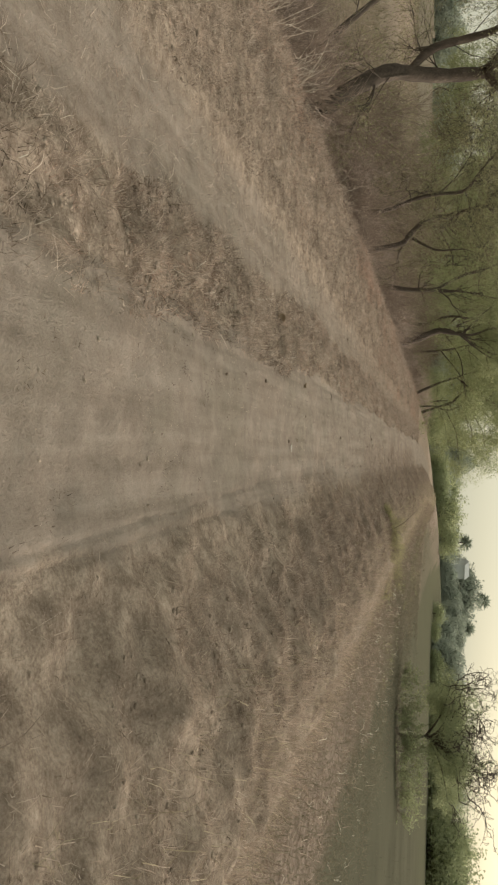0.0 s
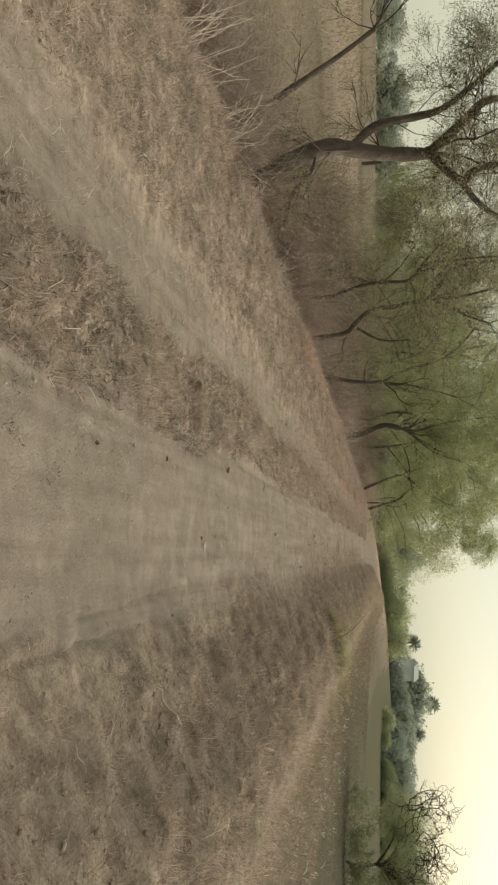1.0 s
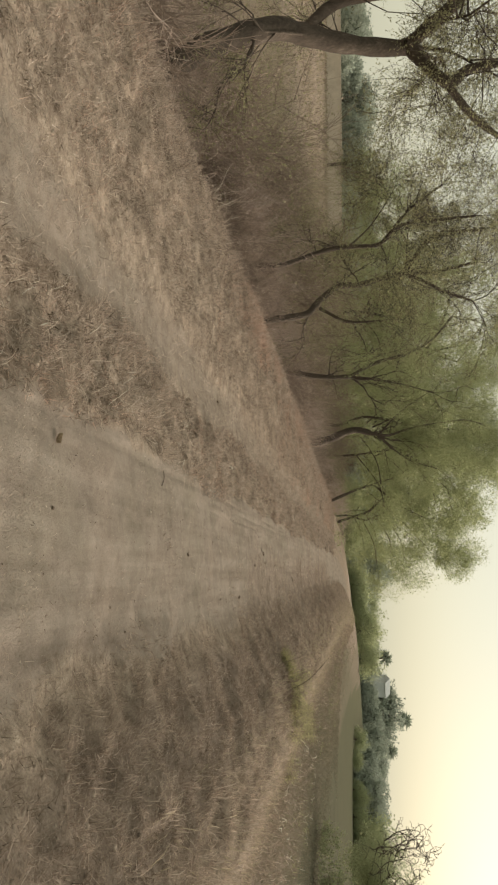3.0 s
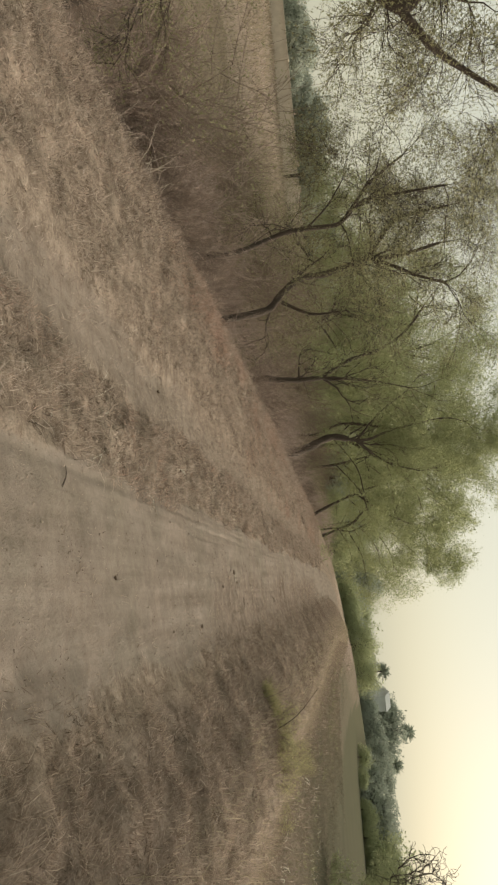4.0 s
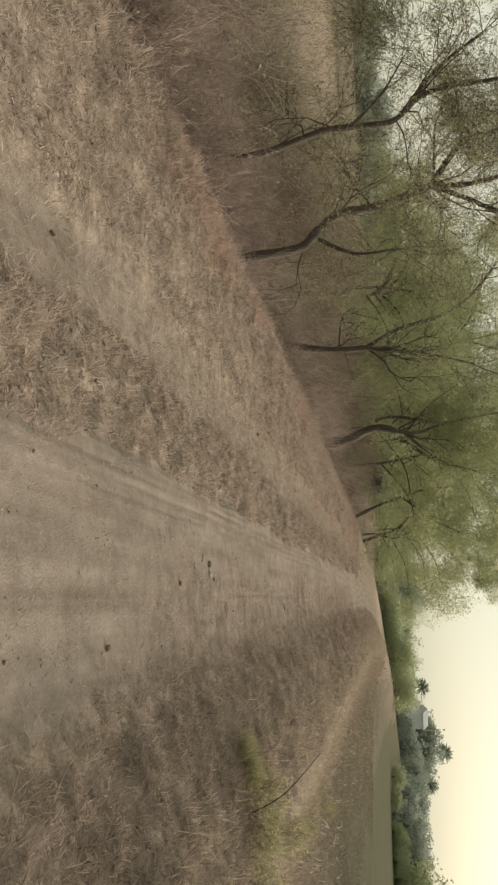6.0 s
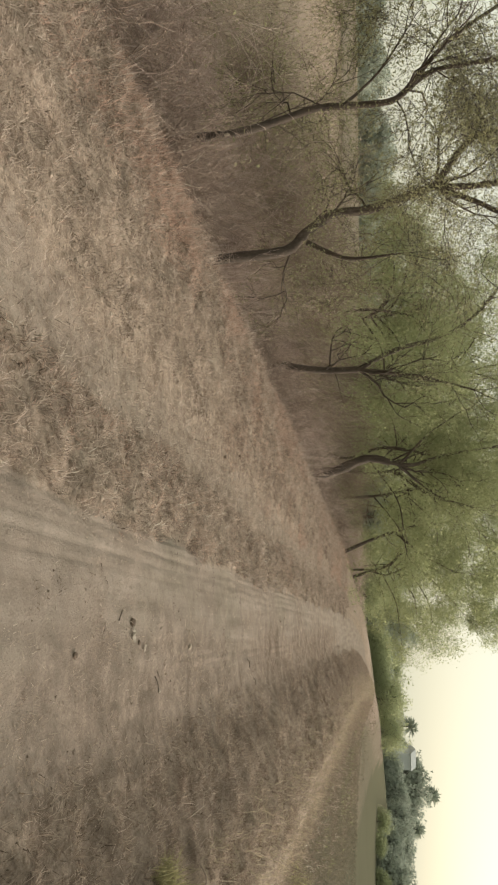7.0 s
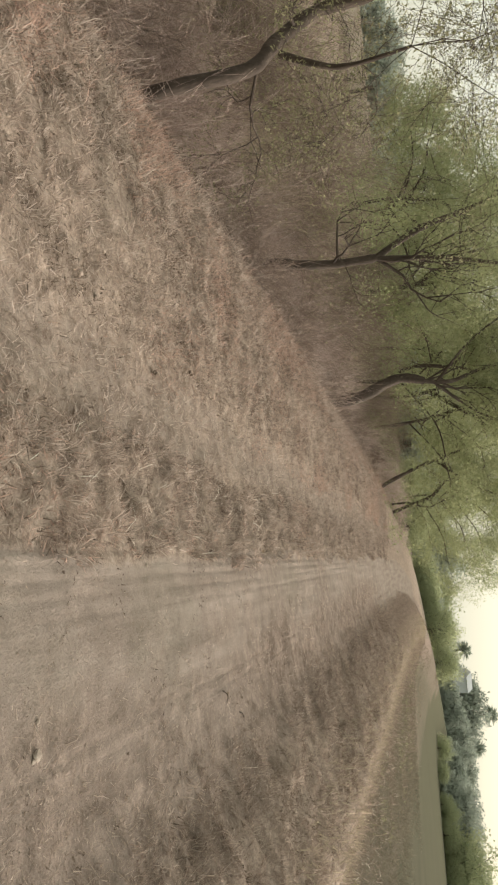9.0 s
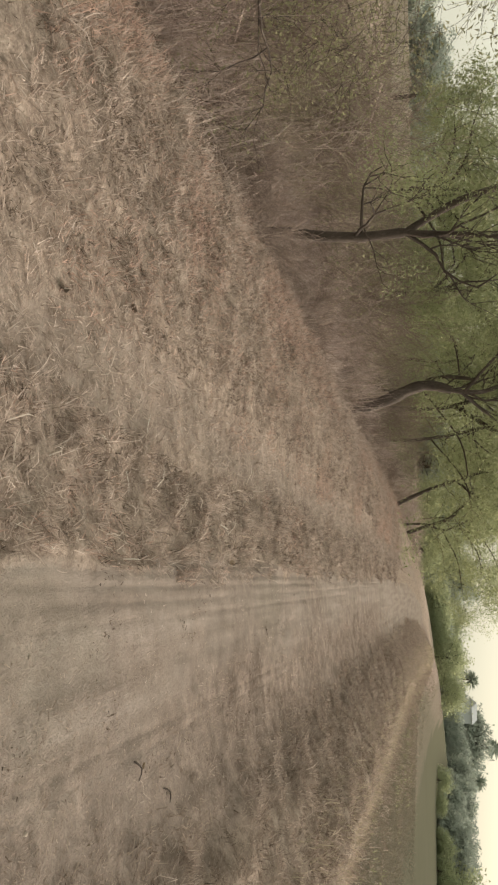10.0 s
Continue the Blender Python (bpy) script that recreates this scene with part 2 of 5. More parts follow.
def height(x, y):
    x, y = np.asarray(x, float), np.asarray(y, float)
    u = x - bend(y)
    across, zs = zip(*CROSS)
    z = sum(np.interp(u + d, across, zs) for d in (-0.18, -0.09, 0, 0.09, 0.18)) / 5
    lane = smooth_step(-5.5, -4.2, u) * (1 - smooth_step(2.6, 4.0, u))
    z = z - np.interp(y, [4, 20, 32, 60, 90], [0.0, 0.08, 0.07, -0.06, -0.1]) * lane
    z = z - 0.2 * smooth_step(20, 34, y) * smooth_step(-3.1, -4.2, u) * smooth_step(-7.5, -5.5, u)
    rough = 0.35 + 0.65 * np.maximum(smooth_step(0.35, 0.8, u), smooth_step(-2.4, -3.0, u))
    us = u - strip_shift(x, y)
    strip = smooth_step(-1.6, -1.35, us) * (1 - smooth_step(-0.95, -0.8, us))
    rough = np.maximum(rough, 1.25 * strip)
    rough = rough * smooth_step(-8.5, -7.0, x) * (1 - smooth_step(3.4, 4.2, x)) * (1 - smooth_step(28, 34, y))
    z = z + rough * (0.027 * lattice(x, y, 0.55, 1) + 0.03 * lattice(x, y, 0.21, 2) + 0.018 * lattice(x, y, 0.11, 3))
    bank = smooth_step(0.45, 0.7, u) * (1 - smooth_step(2.2, 3.2, u)) * (1 - smooth_step(28, 34, y))
    z = z + bank * (0.022 * lattice(x, y, 0.41, 6) + 0.03 * lattice(x, y, 0.23, 8) + 0.026 * lattice(x, y, 0.13, 7))
    z = z + 0.05 * lattice(x, y, 4.0, 4) * (1 - lane) * (1 - 0.7 * smooth_step(5, 9, x))
    near = 1 - smooth_step(30, 45, y)
    wob = 0.05 * lattice(0 * y, y, 3.0, 5)
    late, early = smooth_step(9, 14, y), 1 - smooth_step(11, 15, y)
    second = smooth_step(15, 16.5, y) * (1 - smooth_step(21, 24, y)) * (0.8 + 0.4 * lattice(x, y, 0.25, 28))

    pair = smooth_step(4, 6, y) * (1 - smooth_step(17, 20, y)) * (0.8 + 0.4 * lattice(x, y, 0.4, 29))

    def worn(seed):
        return np.clip(0.7 + 0.6 * lattice(0 * y, y, 1.7, seed) + 0.3 * lattice(x, y, 0.3, seed + 20), 0, 1.3)
    for c, w, dep, on in ((np.interp(y, [2.6, 3.7, 6.5, 8], [0.44, 0.395, 0.265, 0.24]), 0.013, 0.012, early * (1 - smooth_step(5, 8, y)) * (0.75 + 0.5 * lattice(x, y, 0.2, 18))), (np.interp(y, [2.6, 3.7, 6.5, 8], [0.505, 0.475, 0.405, 0.38]), 0.013, 0.012, early * (1 - smooth_step(5, 8, y)) * (0.75 + 0.5 * lattice(x, y, 0.2, 19))), (-0.95, 0.016, 0.0065, late * worn(21)), (-0.90, 0.014, 0.0075, late * worn(22)), (-0.84, 0.016, 0.008, late * worn(23)), (-0.77, 0.015, 0.007, late * worn(24)), (-0.69, 0.018, 0.0065, late * worn(25)), (-0.60, 0.016, 0.006, late * worn(30)), (-0.42, 0.05, 0.005, late * worn(31)), (-0.76, 0.035, 0.010, early * worn(26)), (-0.64, 0.03, 0.007, early * worn(27)), (-2.05, 0.05, 0.012, early), (-2.56, 0.026, 0.02, pair), (-2.72, 0.026, 0.02, pair), (-0.05, 0.016, 0.008, second), (0.03, 0.014, 0.0075, second)):
        z = z - near * on * dep * np.exp(-((u - c - wob * (0.3 if w < 0.03 else 1)) / w) ** 2)
    dents = smooth_step(-0.25, 0.1, u) * (1 - smooth_step(0.55, 0.8, u)) * (1 - smooth_step(9, 13, y))
    z = z + dents * (1 + 0.15 * (1 - smooth_step(4, 7, y))) * (0.013 * lattice(x, y, 0.16, 16) + 0.011 * lattice(x * 0.45, y, 0.11, 17))
    return z


def raw_mesh(name, verts, faces, material, smooth=False):
    """A mesh from arrays; faces all have the same number of corners."""
    verts, faces = np.asarray(verts, np.float32), np.asarray(faces, np.int32)
    me = bpy.data.meshes.new(name)
    me.vertices.add(len(verts))
    me.vertices.foreach_set("co", verts.ravel())
    k = faces.shape[1]
    me.loops.add(faces.size)
    me.loops.foreach_set("vertex_index", faces.ravel())
    me.polygons.add(len(faces))
    me.polygons.foreach_set("loop_start", np.arange(0, faces.size, k, dtype=np.int32))
    if smooth:
        me.polygons.foreach_set("use_smooth", np.ones(len(faces), bool))
    me.update(calc_edges=True)
    me.materials.append(material)
    return me


def part(name, bm, material, parent, label=""):
    """One mesh of its own under a thing or under a part."""
    if isinstance(bm, bpy.types.Mesh):
        me = bm
    else:
        me = bpy.data.meshes.new(name)
        bm.to_mesh(me)
        bm.free()
        me.materials.append(material)
    ob = new(name, me)
    ob.parent = parent
    return tagged(ob, label)


def empty(name, m, label, category, group=""):
    ob = new(name)
    ob.matrix_basis = m
    return tagged(ob, label, category, group)


# ---- the ground ----
def ramp_out(start, stop, first, growth, cap=1.1, upto=60):
    """Grid lines whose spacing grows outwards, held at a cap for the first stretch."""
    out, p, s = [], start, first
    while abs(p) < abs(stop):
        s *= growth
        if abs(s) > cap and abs(p) < upto:
            s = math.copysign(cap, s)
        p += s
        out.append(p)
    return out


CROP_EDGE = 7.3


def build_ground():
    xs = np.array(sorted([*np.arange(-7.5, -4.5, 0.14), *np.arange(-4.5, -1.15, 0.055), *np.arange(-1.15, -0.55, 0.0125), *np.arange(-0.55, -0.15, 0.026), *np.arange(-0.15, 0.2, 0.016), *np.arange(0.2, 0.6, 0.014), *np.arange(0.6, 2.6, 0.055), *np.arange(2.6, 4.0, 0.14), *ramp_out(-7.5, -1800, -0.06, 1.16), *ramp_out(3.98, 1800, 0.06, 1.16)]))
    ys = np.array(sorted([*np.arange(0, 18, 0.06), *np.arange(18.02, 24, 0.1), *np.arange(24, 32, 0.18), *ramp_out(32, 2500, 0.12, 1.06, 0.9, 100), *ramp_out(0, -600, -0.1, 1.3)]))
    gx, gy = np.meshgrid(xs, ys)
    x, y = gx.ravel(), gy.ravel()
    z = height(x, y)
    w, h = len(xs), len(ys)
    i = (np.arange(h - 1)[:, None] * w + np.arange(w - 1)[None, :]).ravel()
    me = raw_mesh("ground", np.stack([x, y, z], 1), np.stack([i, i + 1, i + w + 1, i + w], 1), GROUND, True)
    u = x - bend(y) - strip_shift(x, y) + 0.10 * lattice(x, y, 0.9, 11) + 0.06 * lattice(x, y, 0.3, 12)
    right = np.interp(y, [0, 5, 10, 17, 60], [0.42, 0.36, 0.30, 0.45, 0.5])
    soil = np.maximum(smooth_step(-1.0, -0.75, u) * (1 - smooth_step(right - 0.15, right + 0.35, u)),
                      np.interp(y, [0, 12, 16, 20], [0.6, 0.5, 0.4, 0.45]) * smooth_step(-2.4, -2.0, u) * (1 - smooth_step(-1.65, -1.4, u)))
    far = smooth_step(1.7, 3.6, u) * (1 - smooth_step(11, 12, u)) * np.interp(y, [12, 17], [0.6, 0.8])
    top = np.interp(y, [0, 13, 18, 30], [1.4, 1.35, 1.0, 0.85]) + 0.15 * lattice(x, y, 2.5, 13)
    start = right + np.interp(y, [5, 11], [0.1, 0.0])
    char_and_shade = np.interp(y, [2, 5, 8, 12, 15, 19, 25], [0.34, 0.42, 0.58, 0.72, 0.62, 0.5, 0.66]) * smooth_step(start, start + 0.5, u) * (1 - smooth_step(top - 0.2, top + 0.3, u)) + far
    # Below the bank's edge the shade of the drop is put into the ground colour.
    char_and_shade = np.maximum(char_and_shade, 0.72 * smooth_step(-4.3, -4.7, u) * (1 - smooth_step(-5.6, -6.4, u)))
    crop = np.maximum(smooth_step(CROP_EDGE - 3.2, CROP_EDGE + 3.0, x - 0.2 * bend(y) - 0.11 * np.clip(y - 18, 0, 45) + 0.8 * lattice(x, y, 2.2, 15)) * (1 - smooth_step(250, 260, x)), 0.42 * smooth_step(70, 78, y) * smooth_step(-5, -2, x))
    crop = np.maximum(crop, np.interp(y, [20, 32], [0.34, 0.5]) * smooth_step(2.2, 4.0, u) * smooth_step(8, 16, y))
    crop = np.maximum(crop, 0.26 * smooth_step(-9, -13.0, u))
    soil = soil * (1 - smooth_step(52, 62, y))
    char_and_shade = np.maximum(char_and_shade, 0.62 * smooth_step(46, 58, y) * smooth_step(-1.0, 0.6, u) * (1 - smooth_step(5, 8, u)))
    char_and_shade = np.maximum(char_and_shade, np.interp(y, [16, 24], [0.5, 0.12]) * smooth_step(-4.5, -7.0, u) * (1 - smooth_step(-9.0, -24.0, u)))
    worn = (0.34 + 0.24 * smooth_step(-0.5, 0.0, u) + 0.16 * lattice(x, y, 1.6, 14)) * smooth_step(-1.1, -0.8, u) * (1 - smooth_step(0.7, 1.0, u)) * smooth_step(11.5, 14.5, y) * (1 - smooth_step(28, 38, y))
    char_and_shade = np.maximum(char_and_shade, worn)
    lush = 0.75 * smooth_step(30, 90, y) + 0.25 * lattice(x, y, 14.0, 96)
    for name, values in (("soil", soil), ("char_and_shade", char_and_shade), ("crop", crop), ("lush", lush)):
        me.attributes.new(name, "FLOAT", "POINT").data.foreach_set("value", values.astype(np.float32))
    tagged(new("ground", me), "dusty farm lane between dry grass verges", "ground", kind="structure")


build_ground()


# ---- grasses ----
def scatter(n, u0, u1, y0, y1, near=1.0):
    """Places on the ground between two lines along the lane; near > 1 crowds them towards y0."""
    u, y = RNG.uniform(u0, u1, n), y0 + (y1 - y0) * RNG.random(n) ** near
    y = np.where(y < y0 + 2.0, y - RNG.exponential(1.3, n), y)
    x = u + bend(y) + 0.11 * lattice(0 * y, y, 1.1, 91) + 0.07 * lattice(0 * y, y, 0.37, 92)
    return x + strip_shift(x, y), y, u


def grass(name, label, category, places, tall, width, lean, material, keep=None, comb=(0.0, 0.0), curl=0.5):
    """Bent tapering blades on the ground, three faces each. tall: (least, most) or a function; comb: the way they are laid; curl: how far the tips hang over."""
    x, y, u = places
    if keep is not None:
        k = RNG.random(len(x)) < keep(x, y, u)
        x, y, u = x[k], y[k], u[k]
    n = len(x)
    z = height(x, y) - 0.008
    t = tall(x, y, u) if callable(tall) else RNG.uniform(tall[0], tall[1], n)
    t = t * RNG.uniform(0.5, 1.35, n)
    w = width * RNG.uniform(0.6, 1.5, n) * np.interp(y, [3, 12], [0.62, 0.9]) * (1 + np.clip(y - 12, 0, 60) * 0.04)
    lay_a = 2.6 * np.pi * lattice(x, y, 0.17, 95)
    d = RNG.normal(0, 0.55, (n, 2)) + 0.75 * np.stack([np.cos(lay_a), np.sin(lay_a)], 1) + np.array(comb)
    d /= np.linalg.norm(d, axis=1)[:, None] + 1e-6
    le = np.clip(np.abs(RNG.normal(lean, 0.4, n)), 0.05, 1.5)
    le2 = np.clip(le + curl * RNG.random(n) + 0.15, 0.1, 1.62)
    o1, u1, o2, u2 = np.sin(le) * t * 0.55, np.cos(le) * t * 0.55, np.sin(le2) * t * 0.5, np.cos(le2) * t * 0.5
    tw = RNG.normal(0, 0.5, n)
    base = np.stack([x, y, z], 1)
    mid = base + np.stack([d[:, 0] * o1, d[:, 1] * o1, u1], 1)
    e = np.stack([d[:, 0] * np.cos(tw) - d[:, 1] * np.sin(tw), d[:, 0] * np.sin(tw) + d[:, 1] * np.cos(tw)], 1)
    tip = mid + np.stack([e[:, 0] * o2, e[:, 1] * o2, u2], 1)
    tip[:, 2] = np.maximum(tip[:, 2], z + 0.012)
    side = np.stack([-d[:, 1] * w / 2, d[:, 0] * w / 2, RNG.normal(0, 0.2, n) * w], 1)
    verts = np.stack([base - side, base + side, mid + side * 0.8, mid - side * 0.8, tip], 1).reshape(-1, 3)
    i = np.arange(n)[:, None] * 5
    faces = np.concatenate([i + [0, 1, 2], i + [0, 2, 3], i + [3, 2, 4]], 0)
    ob = new(name, raw_mesh(name, verts, faces, material))
    return tagged(ob, label, category, kind="stuff")


def thatch(name, label, category, places, long, width, material, keep=None, lift=0.5):
    """Short straw lying every way over one another, one pointed face each."""
    x, y, u = places
    if keep is not None:
        k = RNG.random(len(x)) < keep(x, y, u)
        x, y, u = x[k], y[k], u[k]
    n = len(x)
    a, el = 2.6 * np.pi * lattice(x, y, 0.17, 95) + RNG.normal(0, 0.75, n), np.abs(RNG.normal(0, lift, n))
    t = RNG.uniform(long[0], long[1], n) * (1 + np.clip(y - 14, 0, 40) * 0.02)
    w = width * RNG.uniform(0.6, 1.5, n) * np.interp(y, [3, 12], [0.62, 0.9]) * (1 + np.clip(y - 12, 0, 60) * 0.04)
    d = np.stack([np.cos(a) * np.cos(el), np.sin(a) * np.cos(el), np.sin(el)], 1)
    side = np.stack([-np.sin(a), np.cos(a), RNG.normal(0, 0.4, n)], 1) * w[:, None] / 2
    base = np.stack([x, y, height(x, y) + RNG.uniform(-0.006, 0.012, n)], 1)
    verts = np.stack([base - side, base + side, base + d * t[:, None]], 1).reshape(-1, 3)
    return tagged(new(name, raw_mesh(name, verts, np.arange(n * 3).reshape(-1, 3), material)), label, category, kind="stuff")


def patches(size, seed, low, high):
    return lambda x, y, u: np.clip((lattice(x, y, size, seed) + 0.6 * lattice(x, y, size / 3, seed + 1) - low) / (high - low), 0.03, 1)


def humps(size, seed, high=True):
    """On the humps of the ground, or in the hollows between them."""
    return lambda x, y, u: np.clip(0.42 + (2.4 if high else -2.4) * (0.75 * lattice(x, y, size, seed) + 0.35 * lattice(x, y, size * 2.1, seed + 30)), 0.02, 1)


thatch("verge_thatch", "matted dry straw on the lane's verge", "straw", scatter(250000, -4.4, -1.3, 1.5, 42, 1.35), (0.03, 0.09), 0.0048, STRAW, lambda x, y, u: patches(0.8, 51, -1.2, 0.0)(x, y, u) * np.where((u > -2.35) & (u < -1.6), np.interp(y, [11, 15], [0.3, 0.6]), 1.0))
thatch("verge_litter", "dark decayed straw among the grass", "straw", scatter(130000, -4.4, -1.3, 1.5, 42, 1.35), (0.02, 0.06), 0.004, LITTER_AND_SHADE, lambda x, y, u: 0.6 * patches(0.25, 52, -0.4, 0.7)(x, y, u) * np.where((u > -2.35) & (u < -1.6), np.interp(y, [11, 15], [0.2, 0.35]), 1.0))
thatch("strip_thatch", "matted straw between the wheel tracks", "straw", scatter(60000, -1.6, -0.85, 1.5, 38, 1.35), (0.03, 0.09), 0.0045, STRAW, lambda x, y, u: np.clip(humps(0.21, 2)(x, y, u) + 0.15, 0, 1))
# Dark weeds in the hollows; the shade between clumps is put into their colour.
thatch("strip_litter", "dark weeds and painted-in gap shade between the wheel tracks", "straw", scatter(50000, -1.6, -0.85, 1.5, 38, 1.35), (0.03, 0.08), 0.0045, LITTER_AND_SHADE, lambda x, y, u: humps(0.21, 2, False)(x, y, u) * np.interp(y, [8, 11], [1, 0.55]))
thatch("slope_thatch", "matted weathered grass on the low bank", "straw", scatter(170000, 0.3, 1.9, 0.6, 50, 1.4), (0.03, 0.09), 0.0045, STRAW_DARK, lambda x, y, u: patches(0.5, 55, -1.0, 0.2)(x, y, u) * np.interp(y, [3.5, 8], [0.4, 1.0]) * np.clip((u - 0.25 - np.interp(y, [5, 11], [0.1, 0.0])) / 0.45, 0.06, 1))
thatch("slope_pale_thatch", "pale straw matted on the low bank", "straw", scatter(140000, 0.35, 3.0, 0.6, 50, 1.4), (0.03, 0.10), 0.0045, STRAW_GREY, lambda x, y, u: humps(0.23, 8)(x, y, u) * np.clip((u - 0.3) / 0.5, 0.1, 1))
# Shade between the bank's tussocks, put in as dark straw on the low spots.
thatch("slope_litter", "dark grass and painted-in shade in the hollows of the low bank", "straw", scatter(70000, 0.4, 1.9, 0.6, 34, 1.4), (0.03, 0.07), 0.0045, LITTER_AND_SHADE, lambda x, y, u: 0.85 * humps(0.23, 8, False)(x, y, u) * np.interp(y, [3.5, 7], [0.15, 1.0]) * np.clip((u - 0.4 - np.interp(y, [5, 11], [0.2, 0.0])) / 0.5, 0.0, 1))
thatch("verge_red_thatch", "reddish straw matted on the lane's verge", "straw", scatter(110000, -4.5, -1.9, 8, 42, 1.1), (0.03, 0.08), 0.0045, STRAW_RED, lambda x, y, u: patches(1.4, 60, 0.0, 0.7)(x, y, u) * np.interp(y, [14, 20], [0.6, 1.0]))
thatch("verge_dark_clumps", "dark flecks between the verge's grass clumps", "straw", scatter(150000, -4.5, -2.2, 1.5, 34, 1.35), (0.02, 0.05), 0.0045, LITTER_AND_SHADE, lambda x, y, u: 0.9 * humps(0.21, 2, False)(x, y, u))
# Paints the shade between the edge clumps as dark straw.
thatch("edge_litter", "painted-in shade between the clumps along the bank's edge", "straw", scatter(50000, -4.7, -3.3, 1.5, 30, 1.35), (0.02, 0.06), 0.005, LITTER_AND_SHADE, humps(0.32, 9, False))
thatch("edge_thatch", "pale straw clumps along the bank's edge", "straw", scatter(60000, -4.7, -3.3, 1.5, 30, 1.35), (0.04, 0.10), 0.0045, STRAW, humps(0.32, 9))
# Dark colour put in for the shadow just below the bank's edge.
thatch("bank_litter", "dark grass below the bank's edge", "straw", scatter(30000, -5.5, -4.6, 2, 40, 1.3), (0.04, 0.11), 0.006, LITTER_AND_SHADE)
thatch("strip_red_thatch", "reddish bits between the wheel tracks", "straw", scatter(40000, -1.6, -0.85, 1.5, 24, 1.35), (0.02, 0.07), 0.0045, STRAW_RED, lambda x, y, u: 0.5 * patches(0.6, 62, 0.0, 0.5)(x, y, u))
thatch("lane_thatch", "flattened brown straw over the lane's side", "straw", scatter(60000, -0.6, 0.85, 11.5, 34, 1.3), (0.015, 0.045), 0.003, STRAW_DARK, lambda x, y, u: patches(0.7, 64, -0.5, 0.6)(x, y, u) * np.clip((u + 0.6) / 0.7, 0.03, 1) * np.clip((y - 11.5) / 3, 0, 1), 0.15)
thatch("lane_pale_thatch", "flattened pale straw over the lane's side", "straw", scatter(40000, -0.5, 0.85, 11.5, 34, 1.3), (0.02, 0.06), 0.004, STRAW_GREY, lambda x, y, u: patches(0.5, 66, -0.3, 0.6)(x, y, u) * np.clip((u + 0.5) / 0.7, 0.03, 1) * np.clip((y - 11.5) / 3, 0, 1), 0.3)


def tufts(n, each, spread, u0, u1, y0, y1, near, keep=None):
    """Places that crowd together in tufts."""
    x, y, u = scatter(n, u0, u1, y0, y1, near)
    if keep is not None:
        k = RNG.random(n) < keep(x, y, u)
        x, y, u = x[k], y[k], u[k]
    m = len(x) * each
    dx, dy = RNG.normal(0, spread, m), RNG.normal(0, spread, m)
    return np.repeat(x, each) + dx, np.repeat(y, each) + dy, np.repeat(u, each) + dx


def clods(name, label, places, size, material, keep=None, flat=0.45):
    """Crumbled lumps of earth, each an uneven twenty-sided lump sunk a little into the ground."""
    x, y, u = places
    if keep is not None:
        k = RNG.random(len(x)) < keep(x, y, u)
        x, y, u = x[k], y[k], u[k]
    n = len(x)
    ball = bmesh.new()
    bmesh.ops.create_icosphere(ball, subdivisions=1, radius=0.5)
    ball.verts.ensure_lookup_table()
    bv = np.array([tuple(v.co) for v in ball.verts])
    bf = np.array([[v.index for v in f.verts] for f in ball.faces])
    ball.free()
    d = size[0] + (size[1] - size[0]) * RNG.random(n) ** 2.5
    v = bv[None] * (1 + RNG.normal(0, 0.28, (n, len(bv), 1))) * (d[:, None] * RNG.uniform(0.7, 1.4, (n, 3)))[:, None, :]
    a = RNG.uniform(0, 2 * np.pi, n)[:, None]
    v = np.stack([v[..., 0] * np.cos(a) - v[..., 1] * np.sin(a) + x[:, None], v[..., 0] * np.sin(a) + v[..., 1] * np.cos(a) + y[:, None], v[..., 2] * flat + (height(x, y) + d * 0.02)[:, None]], 2)
    f = bf[None] + (np.arange(n) * len(bv))[:, None, None]
    ob = new(name, raw_mesh(name, v.reshape(-1, 3), f.reshape(-1, 3), material))
    return tagged(ob, label, "clods", kind="stuff")


clods("slope_clods", "crumbled clods of dry earth on the low bank", scatter(9000, 0.5, 1.9, 0.8, 18, 1.2), (0.008, 0.028), CLOD, lambda x, y, u: patches(0.5, 71, -0.6, 0.4)(x, y, u) * np.clip((u - 0.4) / 0.4, 0, 1))
clods("strip_clods", "crumbled clods of dry earth between the tracks", scatter(5200, -1.6, -0.92, 1.5, 16, 1.3), (0.009, 0.042), CLOD, patches(0.4, 73, -0.3, 0.5))
clods("verge_clods", "crumbled clods of dry earth in the verge", scatter(6500, -4.3, -2.2, 2, 22, 1.2), (0.009, 0.04), CLOD, patches(0.6, 75, -0.3, 0.5))
clods("lane_clods", "small crumbs of earth on the lane", scatter(4200, -0.9, 0.5, 1.2, 18, 1.5), (0.005, 0.016), CLOD, patches(0.5, 77, -0.1, 0.6))
grass("slope_tufts", "weathered tufts combed down the low bank", "grass tufts", tufts(3000, 18, 0.045, 0.6, 1.9, 1.5, 45, 1.5, lambda x, y, u: humps(0.23, 8)(x, y, u) * np.interp(y, [3.5, 8], [0.3, 1.0])), (0.04, 0.11), 0.0035, 0.8, STRAW_GREY, None, (-1.2, 0.2), 0.7)
grass("slope_dark_tufts", "dark brown tufts on the low bank", "grass tufts", tufts(2200, 22, 0.05, 0.5, 1.7, 1.5, 45, 1.5, lambda x, y, u: np.interp(y, [5, 11, 15, 18], [0.08, 1.0, 0.9, 0.45])), (0.04, 0.09), 0.004, 0.8, STRAW_DARK, None, (-1.0, -0.2), 0.7)
